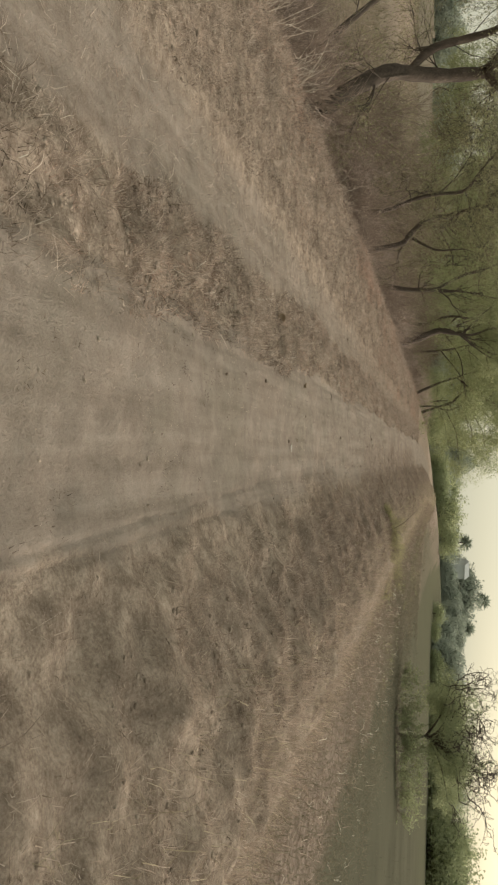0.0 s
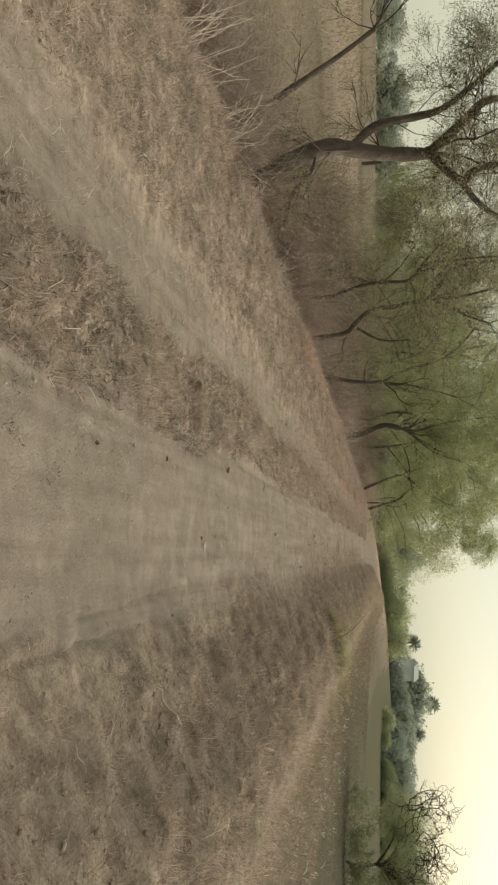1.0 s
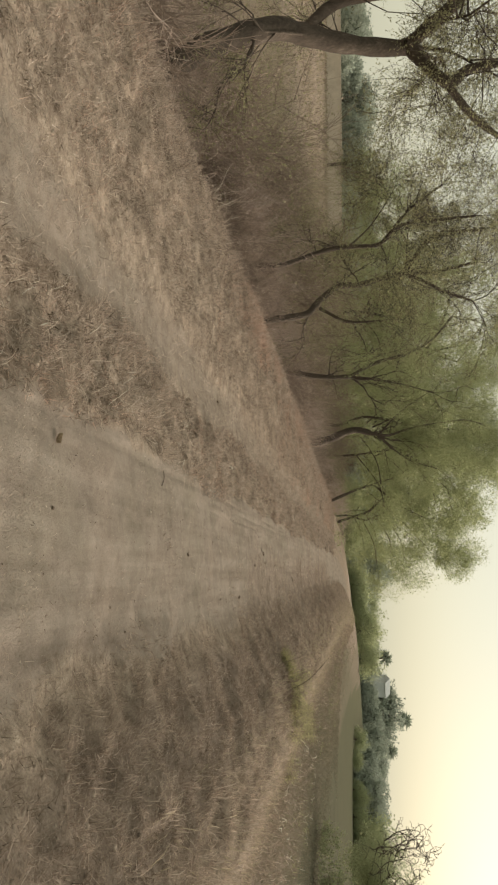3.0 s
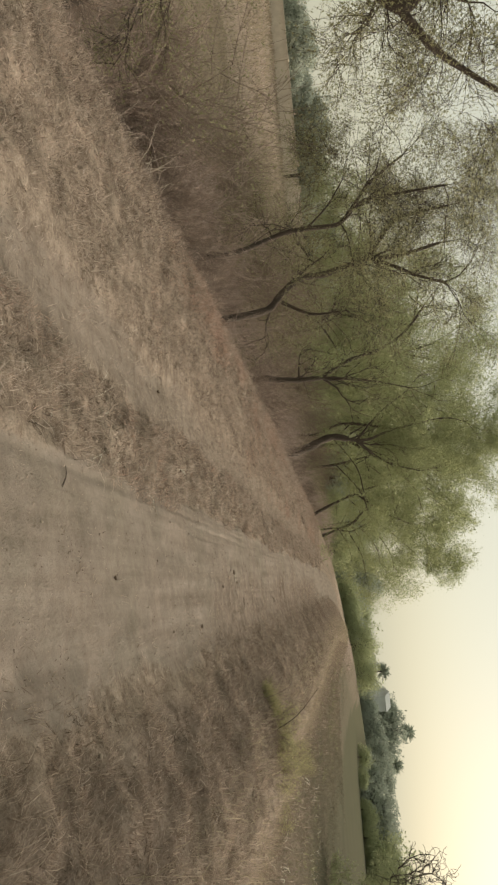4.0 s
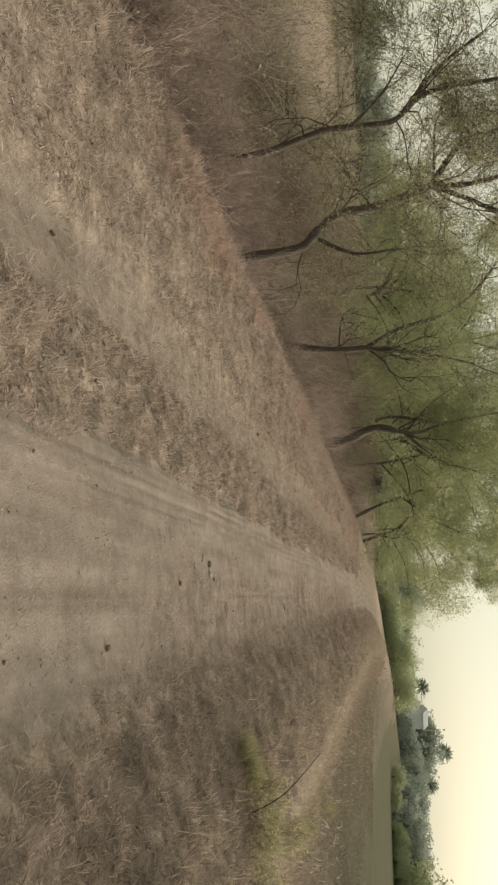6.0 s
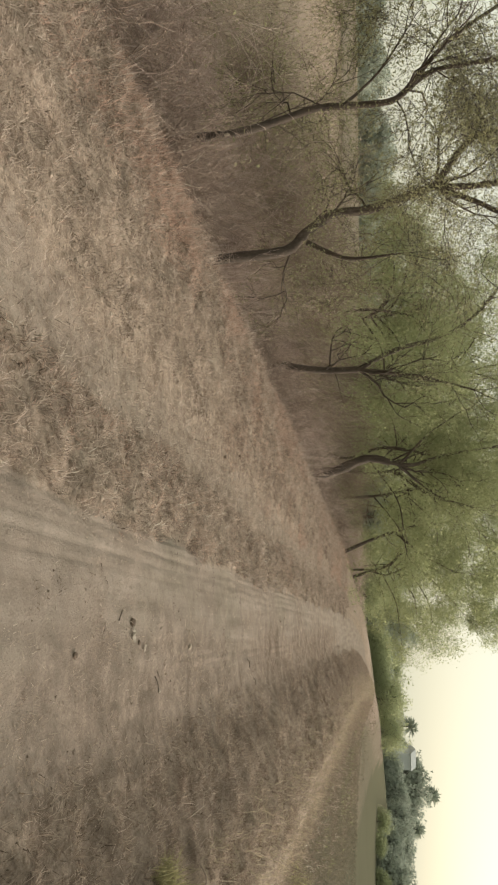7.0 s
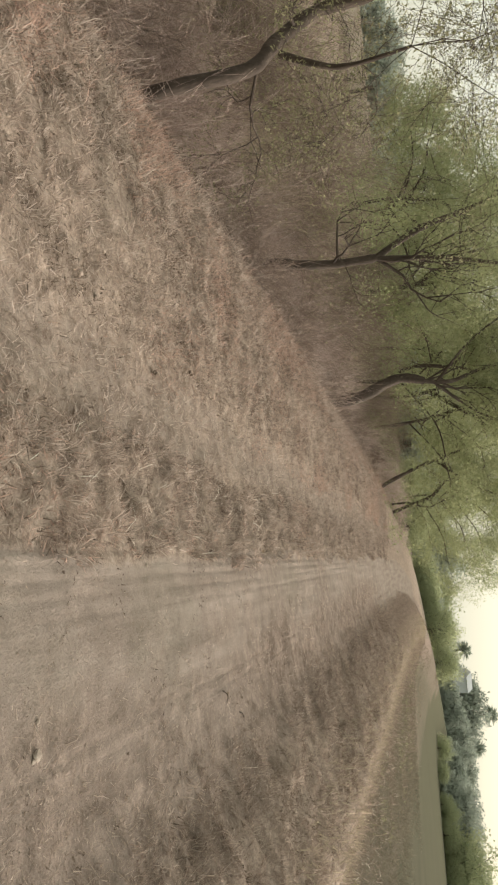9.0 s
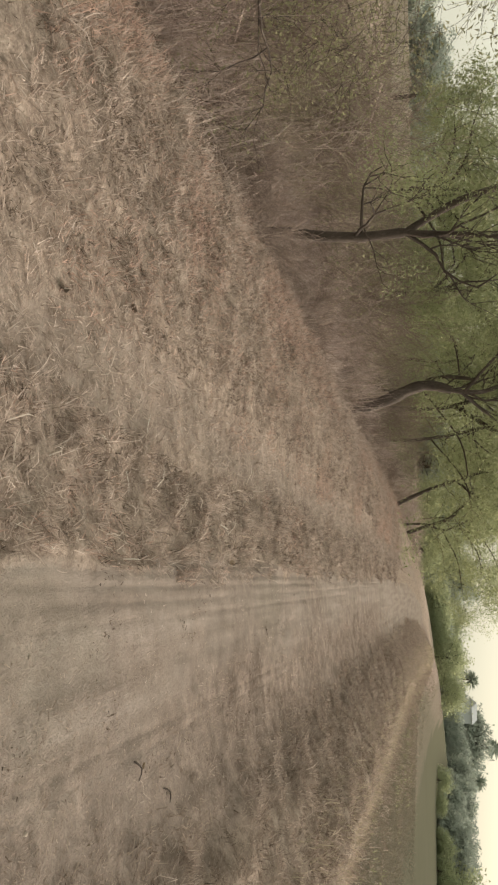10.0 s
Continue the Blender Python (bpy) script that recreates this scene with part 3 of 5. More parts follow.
grass("verge_tufts", "tan grass tufts on the lane's verge", "grass tufts", tufts(3200, 20, 0.035, -4.4, -2.3, 1.5, 40, 1.4, humps(0.21, 2)), (0.04, 0.11), 0.0035, 0.85, STRAW, None, (0, 0), 0.7)
grass("strip_tufts", "dry grass tufts between the wheel tracks", "grass tufts", tufts(1500, 20, 0.03, -1.5, -0.9, 1.5, 36, 1.4, humps(0.21, 2)), (0.06, 0.14), 0.0035, 0.9, STRAW, None, (0, 0), 0.7)
grass("crest_tufts", "tan tufts along the crest of the low bank", "grass tufts", tufts(1800, 20, 0.05, 1.3, 2.6, 2, 50, 1.4, lambda x, y, u: np.interp(y, [12, 16], [1.0, 0.1])), (0.07, 0.16), 0.004, 0.7, STRAW_GREY, None, (0, 0), 0.8)
thatch("lane_flecks", "clusters of small dark flecks on the lane", "crumbs", tufts(230, 12, 0.045, -0.9, 0.7, 1.5, 22, 1.1), (0.01, 0.032), 0.006, LITTER_AND_SHADE, None, 0.25)
thatch("road_crumbs", "crumbled straw and soil bits on the lane", "crumbs", scatter(26000, -0.95, 0.7, 1.5, 30, 1.2), (0.008, 0.028), 0.005, STRAW_DARK, patches(0.5, 58, -0.1, 0.8), 0.3)
thatch("road_pale_crumbs", "pale crumbled bits on the lane", "crumbs", scatter(26000, -0.95, 0.7, 1.5, 30, 1.2), (0.008, 0.028), 0.005, STRAW_GREY, patches(0.6, 59, -0.1, 0.8), 0.3)
grass("verge_grass", "short dry straw grass on the lane's verge", "dry grass", scatter(36000, -4.2, -1.3, 1.5, 45, 1.4), (0.035, 0.095), 0.0035, 0.95, STRAW, lambda x, y, u: patches(0.9, 21, -0.9, 0.4)(x, y, u) * np.where((u > -2.35) & (u < -1.6), np.interp(y, [11, 15], [0.15, 0.4]), 1.0))
grass("verge_stubble", "brown dead grass among the straw", "dry grass", scatter(26000, -4.3, -2.3, 1.5, 45, 1.4), (0.04, 0.11), 0.003, 0.9, STRAW_GREY, patches(0.5, 22, -0.3, 0.5))
grass("edge_grass", "taller tan grass along the bank's edge", "dry grass", scatter(46000, -4.8, -3.7, 2, 60, 1.5), (0.05, 0.2), 0.0035, 0.85, STRAW, patches(0.7, 23, -0.5, 0.5), (-0.5, 0.0), 0.8)
grass("reddish_grass", "reddish dry grass along the bank's edge", "dry grass", scatter(60000, -4.7, -3.5, 6, 45, 1.2), (0.05, 0.19), 0.0035, 0.8, STRAW_RED, lambda x, y, u: patches(1.9, 25, -0.2, 0.4)(x, y, u) * np.interp(y, [6, 11, 13, 19, 22, 30], [0.25, 0.4, 1.0, 0.9, 0.35, 0.45]))
thatch("edge_red_thatch", "broad reddish patches of straw along the bank's edge", "straw", scatter(70000, -4.7, -3.2, 8, 36, 1.1), (0.03, 0.09), 0.005, STRAW_RED, lambda x, y, u: patches(1.9, 25, -0.2, 0.4)(x, y, u) * np.interp(y, [9, 13, 19, 23, 28], [0.4, 1.0, 1.0, 0.3, 0.5]))
grass("edge_stems", "long pale dead stems over the bank's edge", "dead stems", scatter(500, -5.0, -4.1, 2.5, 40, 1.3), (0.15, 0.4), 0.004, 0.7, STRAW, patches(0.7, 69, 0.0, 0.5), (-0.3, -0.3), 1.2)
grass("verge_stems", "long pale curved stems lying in the verge", "dead stems", scatter(500, -4.4, -2.3, 2, 26, 1.3), (0.12, 0.3), 0.004, 1.15, STRAW, None, (0, 0), 0.9)
grass("strip_stems", "long pale curved stems between the wheel tracks", "dead stems", scatter(800, -1.6, -0.9, 1.5, 22, 1.4), (0.07, 0.2), 0.004, 1.15, STEM, None, (0, 0), 0.9)
grass("slope_stems", "long pale stems lying on the low bank", "dead stems", scatter(550, 0.6, 2.2, 1.5, 24, 1.3), (0.12, 0.3), 0.004, 1.15, STRAW, None, (-0.4, 0), 0.9)
grass("edge_clumps", "tall pale grass clumps leaning over the bank's edge", "grass tufts", tufts(560, 24, 0.05, -4.6, -3.8, 2, 40, 1.3, patches(0.6, 68, -0.2, 0.5)), (0.08, 0.24), 0.0035, 0.6, STRAW, None, (-0.3, 0.2), 1.1)
grass("strip_grass", "dry grass tufts between the wheel tracks", "dry grass", scatter(18000, -1.55, -0.88, 1.5, 40, 1.4), (0.05, 0.13), 0.0035, 0.95, STRAW, patches(0.4, 29, -0.5, 0.4))
grass("strip_weeds", "brown dead weeds between the wheel tracks", "dead weeds", scatter(30000, -1.6, -0.9, 1, 40, 1.4), (0.05, 0.13), 0.004, 0.9, STRAW_DARK, lambda x, y, u: patches(0.35, 31, -0.1, 0.5)(x, y, u) * np.interp(y, [8, 11], [1, 0.4]))
grass("slope_grass", "weathered brown grass on the low bank", "dry grass", scatter(36000, 0.3, 1.7, 1.5, 60, 1.5), (0.04, 0.09), 0.0035, 0.85, STRAW_DARK, lambda x, y, u: patches(0.6, 33, -0.9, 0.2)(x, y, u) * np.interp(y, [3.5, 8], [0.3, 1.0]) * np.clip((u - 0.3) / 0.5, 0.05, 1), (-0.9, 0.0))
grass("slope_straw", "pale straw scattered over the low bank", "dry grass", scatter(15000, 0.45, 1.8, 1.5, 55, 1.4), (0.04, 0.11), 0.0035, 1.0, STRAW_GREY, lambda x, y, u: patches(0.6, 35, -0.3, 0.5)(x, y, u) * np.interp(y, [3.5, 8], [0.45, 1.0]), (-0.7, 0.0), 0.9)
grass("crest_grass", "olive-brown grass on the low bank's crest", "dry grass", scatter(32000, 1.2, 3.6, 2, 60, 1.5), (0.07, 0.2), 0.0055, 0.85, STRAW_OLIVE, lambda x, y, u: np.interp(y, [9, 15], [0.35, 1.0]))
grass("lane_grass", "sparse short grass creeping over the lane's edge", "dry grass", tufts(700, 12, 0.05, -0.2, 0.75, 12, 34, 1.2, patches(0.6, 38, -0.2, 0.5)), (0.03, 0.08), 0.0035, 1.0, STRAW_GREY, None, (-0.3, 0.0), 0.7)
grass("road_straw", "loose bits of straw lying on the lane", "straw", scatter(3500, -0.95, 0.5, 1, 35, 1.2), (0.02, 0.05), 0.003, 1.45, STRAW_DARK, patches(0.5, 39, 0.0, 0.7))
grass("road_pale_straw", "pale straw bits lying on the lane", "straw", scatter(3500, -0.95, 0.55, 1, 35, 1.2), (0.02, 0.07), 0.003, 1.45, STRAW_GREY, patches(0.6, 40, 0.0, 0.7))
grass("field_grass", "olive dry grass on the lower field", "dry grass", scatter(42000, -55, -7.0, 6, 75, 1.0), (0.15, 0.4), 0.02, 0.6, STRAW_OLIVE, lambda x, y, u: patches(6.0, 41, -1.2, 0.0)(x, y, u) * np.where((y < 26) & (u > -20), 0.0, 1.0))
thatch("field_thatch", "matted olive-brown grass on the lower field", "straw", scatter(76000, -20, -6.6, 5, 28, 1.3), (0.06, 0.17), 0.011, STRAW_OLIVE)
grass("field_tufts", "short brown grass on the lower field", "dry grass", scatter(26000, -20, -6.6, 5, 28, 1.3), (0.05, 0.16), 0.008, 0.7, STRAW_DARK, patches(1.5, 79, -0.6, 0.4))
grass("field_straw", "pale dry straw on the lower field", "dry grass", scatter(24000, -55, -7.5, 6, 75, 1.0), (0.15, 0.4), 0.02, 0.6, STRAW, lambda x, y, u: patches(7.0, 42, -0.3, 0.5)(x, y, u) * np.where((y < 26) & (u > -20), 0.0, 1.0))
thatch("rough_thatch", "matted olive-brown grass beside the crop field", "straw", scatter(80000, 2.4, 12.5, 4, 60, 1.6), (0.09, 0.22), 0.014, STRAW_DARK, lambda x, y, u: np.clip((7.6 - u + 2.0 * lattice(x, y, 2.4, 15)) / 4.5, 0.0, 1))
thatch("rough_dark_thatch", "matted dull grass where the crop field begins", "straw", scatter(70000, 3.4, 14.0, 4, 60, 1.6), (0.07, 0.18), 0.014, STRAW_MOSS, lambda x, y, u: np.clip((u - 3.4) / 2.0, 0, 1) * np.clip((13.0 - u + 2.0 * lattice(x, y, 2.4, 15)) / 5.5, 0.0, 1))
grass("rough_grass", "olive-brown rough grass beside the crop field", "dry grass", scatter(26000, 2.6, 11.0, 4, 80, 1.5), (0.08, 0.2), 0.010, 0.8, STRAW_MOSS, lambda x, y, u: np.clip((7.0 - u + 2.0 * lattice(x, y, 2.4, 15)) / 4.5, 0.0, 1))
grass("rough_straw", "pale tufts beside the crop field", "dry grass", tufts(200, 8, 0.06, 2.4, 7.2, 4, 50, 1.2), (0.08, 0.22), 0.01, 0.8, STRAW)
grass("crop", "dark green low crop in the field", "crop", scatter(60000, CROP_EDGE, 30, 5, 64, 1.4), (0.03, 0.07), 0.010, 0.9, CROP, lambda x, y, u: np.interp(y, [18, 60], [1.0, 0.0]) * np.clip((u - CROP_EDGE) / 4.0, 0, 1))
grass("rough_weeds", "yellow-green weeds beside the crop field", "weeds", tufts(300, 16, 0.16, 3.4, 8.6, 22, 62, 1.0, patches(2.2, 45, 0.0, 0.6)), (0.08, 0.22), 0.010, 0.6, LEAF_OLIVE, None, (0, 0), 0.6)
grass("field_stalks", "bleached stalks beside the crop field", "dead stems", tufts(170, 3, 0.05, 3.6, 9.4, 7, 34, 1.1), (0.14, 0.3), 0.012, 0.9, STEM, None, (0, 0), 1.0)
grass("bank_twigs", "curly pale dead twigs over the bank", "brush", scatter(12000, -7.8, -5.35, 4, 45, 1.3), (0.3, 0.7), 0.007, 0.6, BARK_TWIG, patches(0.9, 48, -0.5, 0.5), (0, 0), 2.0)
grass("bank_scrub", "pinkish-brown leafless scrub along the bank", "brush", scatter(46000, -9.0, -4.9, 15, 66, 1.0), lambda x, y, u: np.interp(y, [15, 20, 26, 40], [0.5, 0.8, 1.35, 1.6]) * np.clip(0.75 + 0.5 * lattice(x, y, 1.7, 43), 0.35, 1.2) * np.interp(u, [-9, -7, -5.2, -4.1], [0.7, 1.0, 0.9, 0.4]) * np.where((y < 24) & (u > -4.8), 0.35, 1.0), 0.0055, 0.35, BARK_TWIG, lambda x, y, u: patches(1.3, 44, -0.9, 0.3)(x, y, u) * np.where((y < 27) & (u > -5.5), 0.03, 1.0), (0, 0), 0.9)
grass("thicket_twigs", "olive-brown twigs of the thicket under the trees", "brush", scatter(28000, -12.5, -6.6, 20, 46, 1.0), lambda x, y, u: np.interp(y, [20, 24, 34, 46], [1.2, 2.3, 2.5, 1.8]) * (0.85 + 0.45 * lattice(x, y, 2.3, 46)), 0.0055, 0.4, STRAW_OLIVE, patches(2.0, 47, -0.5, 0.5), (0, 0), 0.9)
grass("bank_brush", "dense dry grey-brown brush on the bank", "brush", scatter(90000, -7.5, -4.55, 4, 70, 1.4), lambda x, y, u: 0.28 + 0.5 * np.clip(0.5 + 0.6 * lattice(x, y, 1.2, 47), 0, 1), 0.0055, 0.75, BRUSH, lambda x, y, u: patches(0.8, 49, -0.8, 0.3)(x, y, u) * np.clip((-u - 5.1) / 0.6, np.interp(y, [22, 32], [0.06, 0.6]), 1), (0, 0), 1.3)

for name, label, count, u0, u1, y1, long, mat in (
        ("verge_thatch", "matted dry straw on the lane's verge", 30000, -4.5, -2.3, 1.6, (0.04, 0.12), STRAW), ("strip_thatch", "matted straw between the wheel tracks", 8000, -1.6, -0.85, 1.6, (0.04, 0.12), STRAW),
        ("slope_thatch", "matted weathered grass on the low bank", 24000, 0.5, 2.6, 1.6, (0.04, 0.12), STRAW_DARK), ("rough_thatch", "matted olive-brown grass beside the crop field", 26000, 2.4, 9.2, 4.3, (0.08, 0.2), STRAW_OLIVE),
        ("bank_litter", "dark grass below the bank's edge", 16000, -7.6, -4.5, 4.2, (0.06, 0.2), STRAW_DARK), ("field_straw", "pale dry straw on the lower field", 12000, -30, -7.2, 6.5, (0.15, 0.35), STRAW_OLIVE)):
    thatch(name, label, "straw", scatter(count, u0, u1, -14, y1), long, 0.008 if long[1] < 0.15 else 0.014, mat)


# ---- trees ----
class Wood:
    """Collects tubes for limbs and small faces for leaves."""

    def __init__(self, seed):
        self.r = random.Random(seed)
        self.v, self.f, self.tips = [], [], []
        self.bare_twigs, self.twig_steps, self.hang = True, 1, 0.0

    def tube(self, pts, radii, sides):
        start = len(self.v)
        prev = Vector((0.31, 0.95, 0.1)).normalized()
        n = len(pts)
        for k in range(n):
            d = (pts[min(k + 1, n - 1)] - pts[max(k - 1, 0)]).normalized()
            a = prev - d * prev.dot(d)
            a = a.normalized() if a.length > 1e-4 else d.orthogonal().normalized()
            b = d.cross(a)
            prev = a
            for s in range(sides):
                t = 2 * math.pi * s / sides
                self.v.append(pts[k] + (a * math.cos(t) + b * math.sin(t)) * radii[k])
        for k in range(n - 1):
            for s in range(sides):
                i, j = start + k * sides + s, start + k * sides + (s + 1) % sides
                self.f.append((i, j, j + sides, i + sides))

    def limb(self, pts, r0, r1, sides=8, knobs=0.11):
        """A given limb, rounded between its points and a little knobbly."""
        P = [Vector(p) for p in pts]
        fine = []
        for k in range(len(P) - 1):
            a, b, c, d = P[max(k - 1, 0)], P[k], P[k + 1], P[min(k + 2, len(P) - 1)]
            for s in range(4):
                t = s / 4
                fine.append(0.5 * ((2 * b) + (c - a) * t + (2 * a - 5 * b + 4 * c - d) * t * t + (3 * b - a - 3 * c + d) * t ** 3))
        fine.append(P[-1])
        n = len(fine)
        self.tube(fine, [(r0 + (r1 - r0) * k / (n - 1)) * (1 + self.r.uniform(-knobs, knobs)) for k in range(n)], sides)
        return fine

    def grow(self, p, d, length, radius, level, spread=0.8, rise=0.15, kids=4, wander=0.25):
        r = self.r
        n = (self.twig_steps, 3, 4, 5, 5)[level]
        pts, q, dd = [p.copy()], p.copy(), d.normalized()
        if level == 0 and self.hang:
            dd = (dd + Vector((0, 0, -self.hang))).normalized()
        for k in range(n):
            dd = (dd + Vector((r.gauss(0, wander), r.gauss(0, wander), r.gauss(rise, wander)))).normalized()
            q = q + dd * length / n
            pts.append(q.copy())
        if level or self.bare_twigs:
            self.tube(pts, [max(radius * (1 - 0.72 * k / n), 0.0016) for k in range(n + 1)], 5 if level > 2 else 3)
        if level <= 1:
            self.tips.append((pts[2:] if level else [q, p.lerp(q, 0.6)], dd))
        if level == 0:
            return
        for c in range(kids + (1 if level == 1 else 0)):
            k = r.uniform(0.25, 1.0) * n
            i = min(int(k), n - 1)
            at = pts[i].lerp(pts[i + 1], k - i)
            out = Vector((r.gauss(0, 1), r.gauss(0, 1), r.gauss(0, 0.8))).normalized()
            self.grow(at, dd + out * spread, length * r.uniform(0.45, 0.75), radius * 0.5, level - 1, spread, rise, kids, wander)

    def mesh(self, name, material):
        return raw_mesh(name, [tuple(v) for v in self.v], self.f, material, True)

    def leaves(self, name, material, per, size, spread, slim=0.35, droop=0.3, puff=0.8):
        """Small pointed leaves along the twigs. puff: how far they turn outwards from the clump that they belong to."""
        rng = np.random.default_rng(len(self.v))
        runs = [run for run, d in self.tips for q in run]
        pts = np.array([tuple(q) for run, d in self.tips for q in run])
        heart = np.array([tuple(run[0]) for run in runs])
        middle, wide = pts.mean(0), pts.std(0) * 1.5 + 0.1
        pts, heart = np.repeat(pts, per, 0), np.repeat(heart, per, 0)
        n = len(pts)
        c = pts + rng.normal(0, spread, (n, 3))
        d = rng.normal(0, 1, (n, 3))
        d[:, 2] -= droop
        d /= np.linalg.norm(d, axis=1)[:, None]
        s = np.cross(d, rng.normal(0, 1, (n, 3)))
        s /= np.linalg.norm(s, axis=1)[:, None] + 1e-6
        L = size * rng.uniform(0.6, 1.4, (n, 1))
        out = c - heart
        out = out / (np.linalg.norm(out, axis=1)[:, None] + 1e-6) + 0.9 * (c - middle) / wide + rng.normal(0, 0.35, (n, 3))
        out /= np.linalg.norm(out, axis=1)[:, None] + 1e-6
        face = np.cross(s, d)
        s = np.where((face * out).sum(1)[:, None] < 0, -s, s)
        face = np.cross(s, d)
        soft = face * (1 - puff) + out * puff
        soft /= np.linalg.norm(soft, axis=1)[:, None] + 1e-6
        v = np.stack([c - d * L * 0.5 - s * L * slim * 0.5, c - d * L * 0.3 + s * L * slim * 0.5, c + d * L * 0.5], 1).reshape(-1, 3)
        me = raw_mesh(name, v, np.arange(n * 3).reshape(-1, 3), material, True)
        me.normals_split_custom_set_from_vertices(np.repeat(soft, 3, 0).tolist())
        return me


def tree(label, limbs, seed, bark, leaf, per, size, spread, level=3, reach=1.2, name="tree", group="trees along the bank", slim=0.35, rise=0.12, kids=4, sides=3, first=0.33, thin=0.5, full=False, hang=0.0):
    """limbs: (points, first radius, last radius, whether it sprouts along its length)."""
    w = Wood(seed)
    w.bare_twigs = leaf is not LEAF_GREEN
    w.twig_steps = 2 if w.bare_twigs or hang else 1
    w.hang = hang
    x, y, z = limbs[0][0][0]
    foot = float(height(x, y)) - 0.15
    if foot < z:
        limbs[0] = ([(x, y, foot), *limbs[0][0][1:]], *limbs[0][1:])
    base = Vector(limbs[0][0][0])
    for pts, r0, r1, sprout in limbs:
        run = w.limb([Vector(p) - base for p in pts], r0, r1)
        d = run[-1] - run[-2]
        for c in range(sides):
            w.grow(run[-1], d.normalized() + Vector((w.r.gauss(0, 0.65), w.r.gauss(0, 0.65), w.r.gauss(0.1, 0.45))), reach * w.r.uniform(0.7, 1.15), max(r1 * thin, 0.006), level, rise=rise, kids=kids)
        for c in range(sprout):
            k = w.r.randrange(int(len(run) * first), len(run))
            w.grow(run[k], Vector((w.r.gauss(0, 1), w.r.gauss(0, 1), w.r.gauss(0.3, 0.6))), reach * 0.7, max(r1 * thin * 0.8, 0.005), max(level - (0 if full else 1), 1), rise=rise, kids=kids)
    top = empty(name, pose(*base), label, "tree", group)
    part("trunk", w.mesh("trunk", bark), bark, top)
    if per:
        part("crown", w.leaves("crown", leaf, per, size, spread, slim), leaf, top)
    return top


# the large nearly bare tree with bent limbs
tree("large leaning bare tree with forked limbs", [
    ([(-5.05, 11.05, -0.75), (-5.14, 11.1, -0.51), (-5.58, 11.4, -0.08), (-5.92, 11.7, 0.41), (-5.99, 11.9, 0.7), (-6.04, 12.2, 1.2), (-6.16, 12.5, 1.77), (-6.18, 12.5, 1.91)], 0.15, 0.095, 3),
    ([(-6.18, 12.5, 1.91), (-6.71, 12.6, 2.44), (-7.07, 12.7, 2.75), (-7.18, 12.8, 3.14), (-7.3, 12.9, 3.8)], 0.085, 0.04, 7),
    ([(-6.18, 12.5, 1.91), (-5.73, 12.6, 2.35), (-5.94, 12.7, 2.62), (-6.06, 12.8, 3.07), (-6.1, 12.9, 3.7)], 0.08, 0.04, 7),
    ([(-5.73, 12.6, 2.35), (-5.46, 12.9, 2.68), (-5.32, 13.2, 3.07), (-5.1, 13.4, 3.5)], 0.05, 0.025, 6),
    ([(-6.0, 11.9, 0.73), (-6.32, 11.9, 1.09), (-6.47, 12.0, 1.64), (-6.56, 12.0, 2.05), (-6.93, 12.1, 2.48), (-7.4, 12.1, 3.0)], 0.07, 0.035, 7),
], 3, BARK, LEAF_OLIVE, 4, 0.034, 0.045, level=3, reach=1.5, kids=5, rise=-0.03, thin=0.3, full=True)
tree("slim leaning bare stem beside the large tree", [
    ([(-5.6, 10.5, -0.8), (-5.78, 10.6, -0.57), (-6.32, 10.8, 0.01), (-6.87, 11.0, 0.62), (-7.3, 11.1, 1.1)], 0.06, 0.03, 4),
], 4, BARK, LEAF_OLIVE, 1, 0.03, 0.05, level=2, reach=1.0)
scarred = tree("slim tree with a pale scar and sparse leaves", [
    ([(-5.7, 17.4, -0.85), (-5.71, 17.4, -0.52), (-5.72, 17.4, -0.03), (-5.91, 17.5, 0.41), (-6.01, 17.5, 0.8), (-6.08, 17.6, 1.18), (-6.08, 17.6, 1.62), (-6.21, 17.6, 1.81)], 0.05, 0.036, 5),
    ([(-6.21, 17.6, 1.81), (-6.52, 17.7, 2.14), (-6.57, 17.7, 2.83), (-6.6, 17.7, 3.5)], 0.036, 0.02, 5),
    ([(-6.21, 17.6, 1.81), (-6.79, 17.6, 2.27), (-7.21, 17.6, 2.86)], 0.034, 0.018, 5),
    ([(-6.05, 17.55, 1.1), (-6.4, 17.5, 1.5), (-6.8, 17.4, 1.8)], 0.02, 0.01, 3),
], 5, BARK, LEAF_OLIVE, 3, 0.042, 0.06, level=3, reach=1.4, kids=5, rise=-0.03, thin=0.4, full=True)
scar = bmesh.new()
bmesh.ops.create_icosphere(scar, subdivisions=2, radius=0.028, matrix=Matrix.Translation((0.03, -0.045, -0.2 - scarred.location.z)) @ Matrix.Diagonal((0.7, 0.4, 1.3, 1)))
part("scar", scar, PLASTER, scarred, "pale patch of stripped bark")
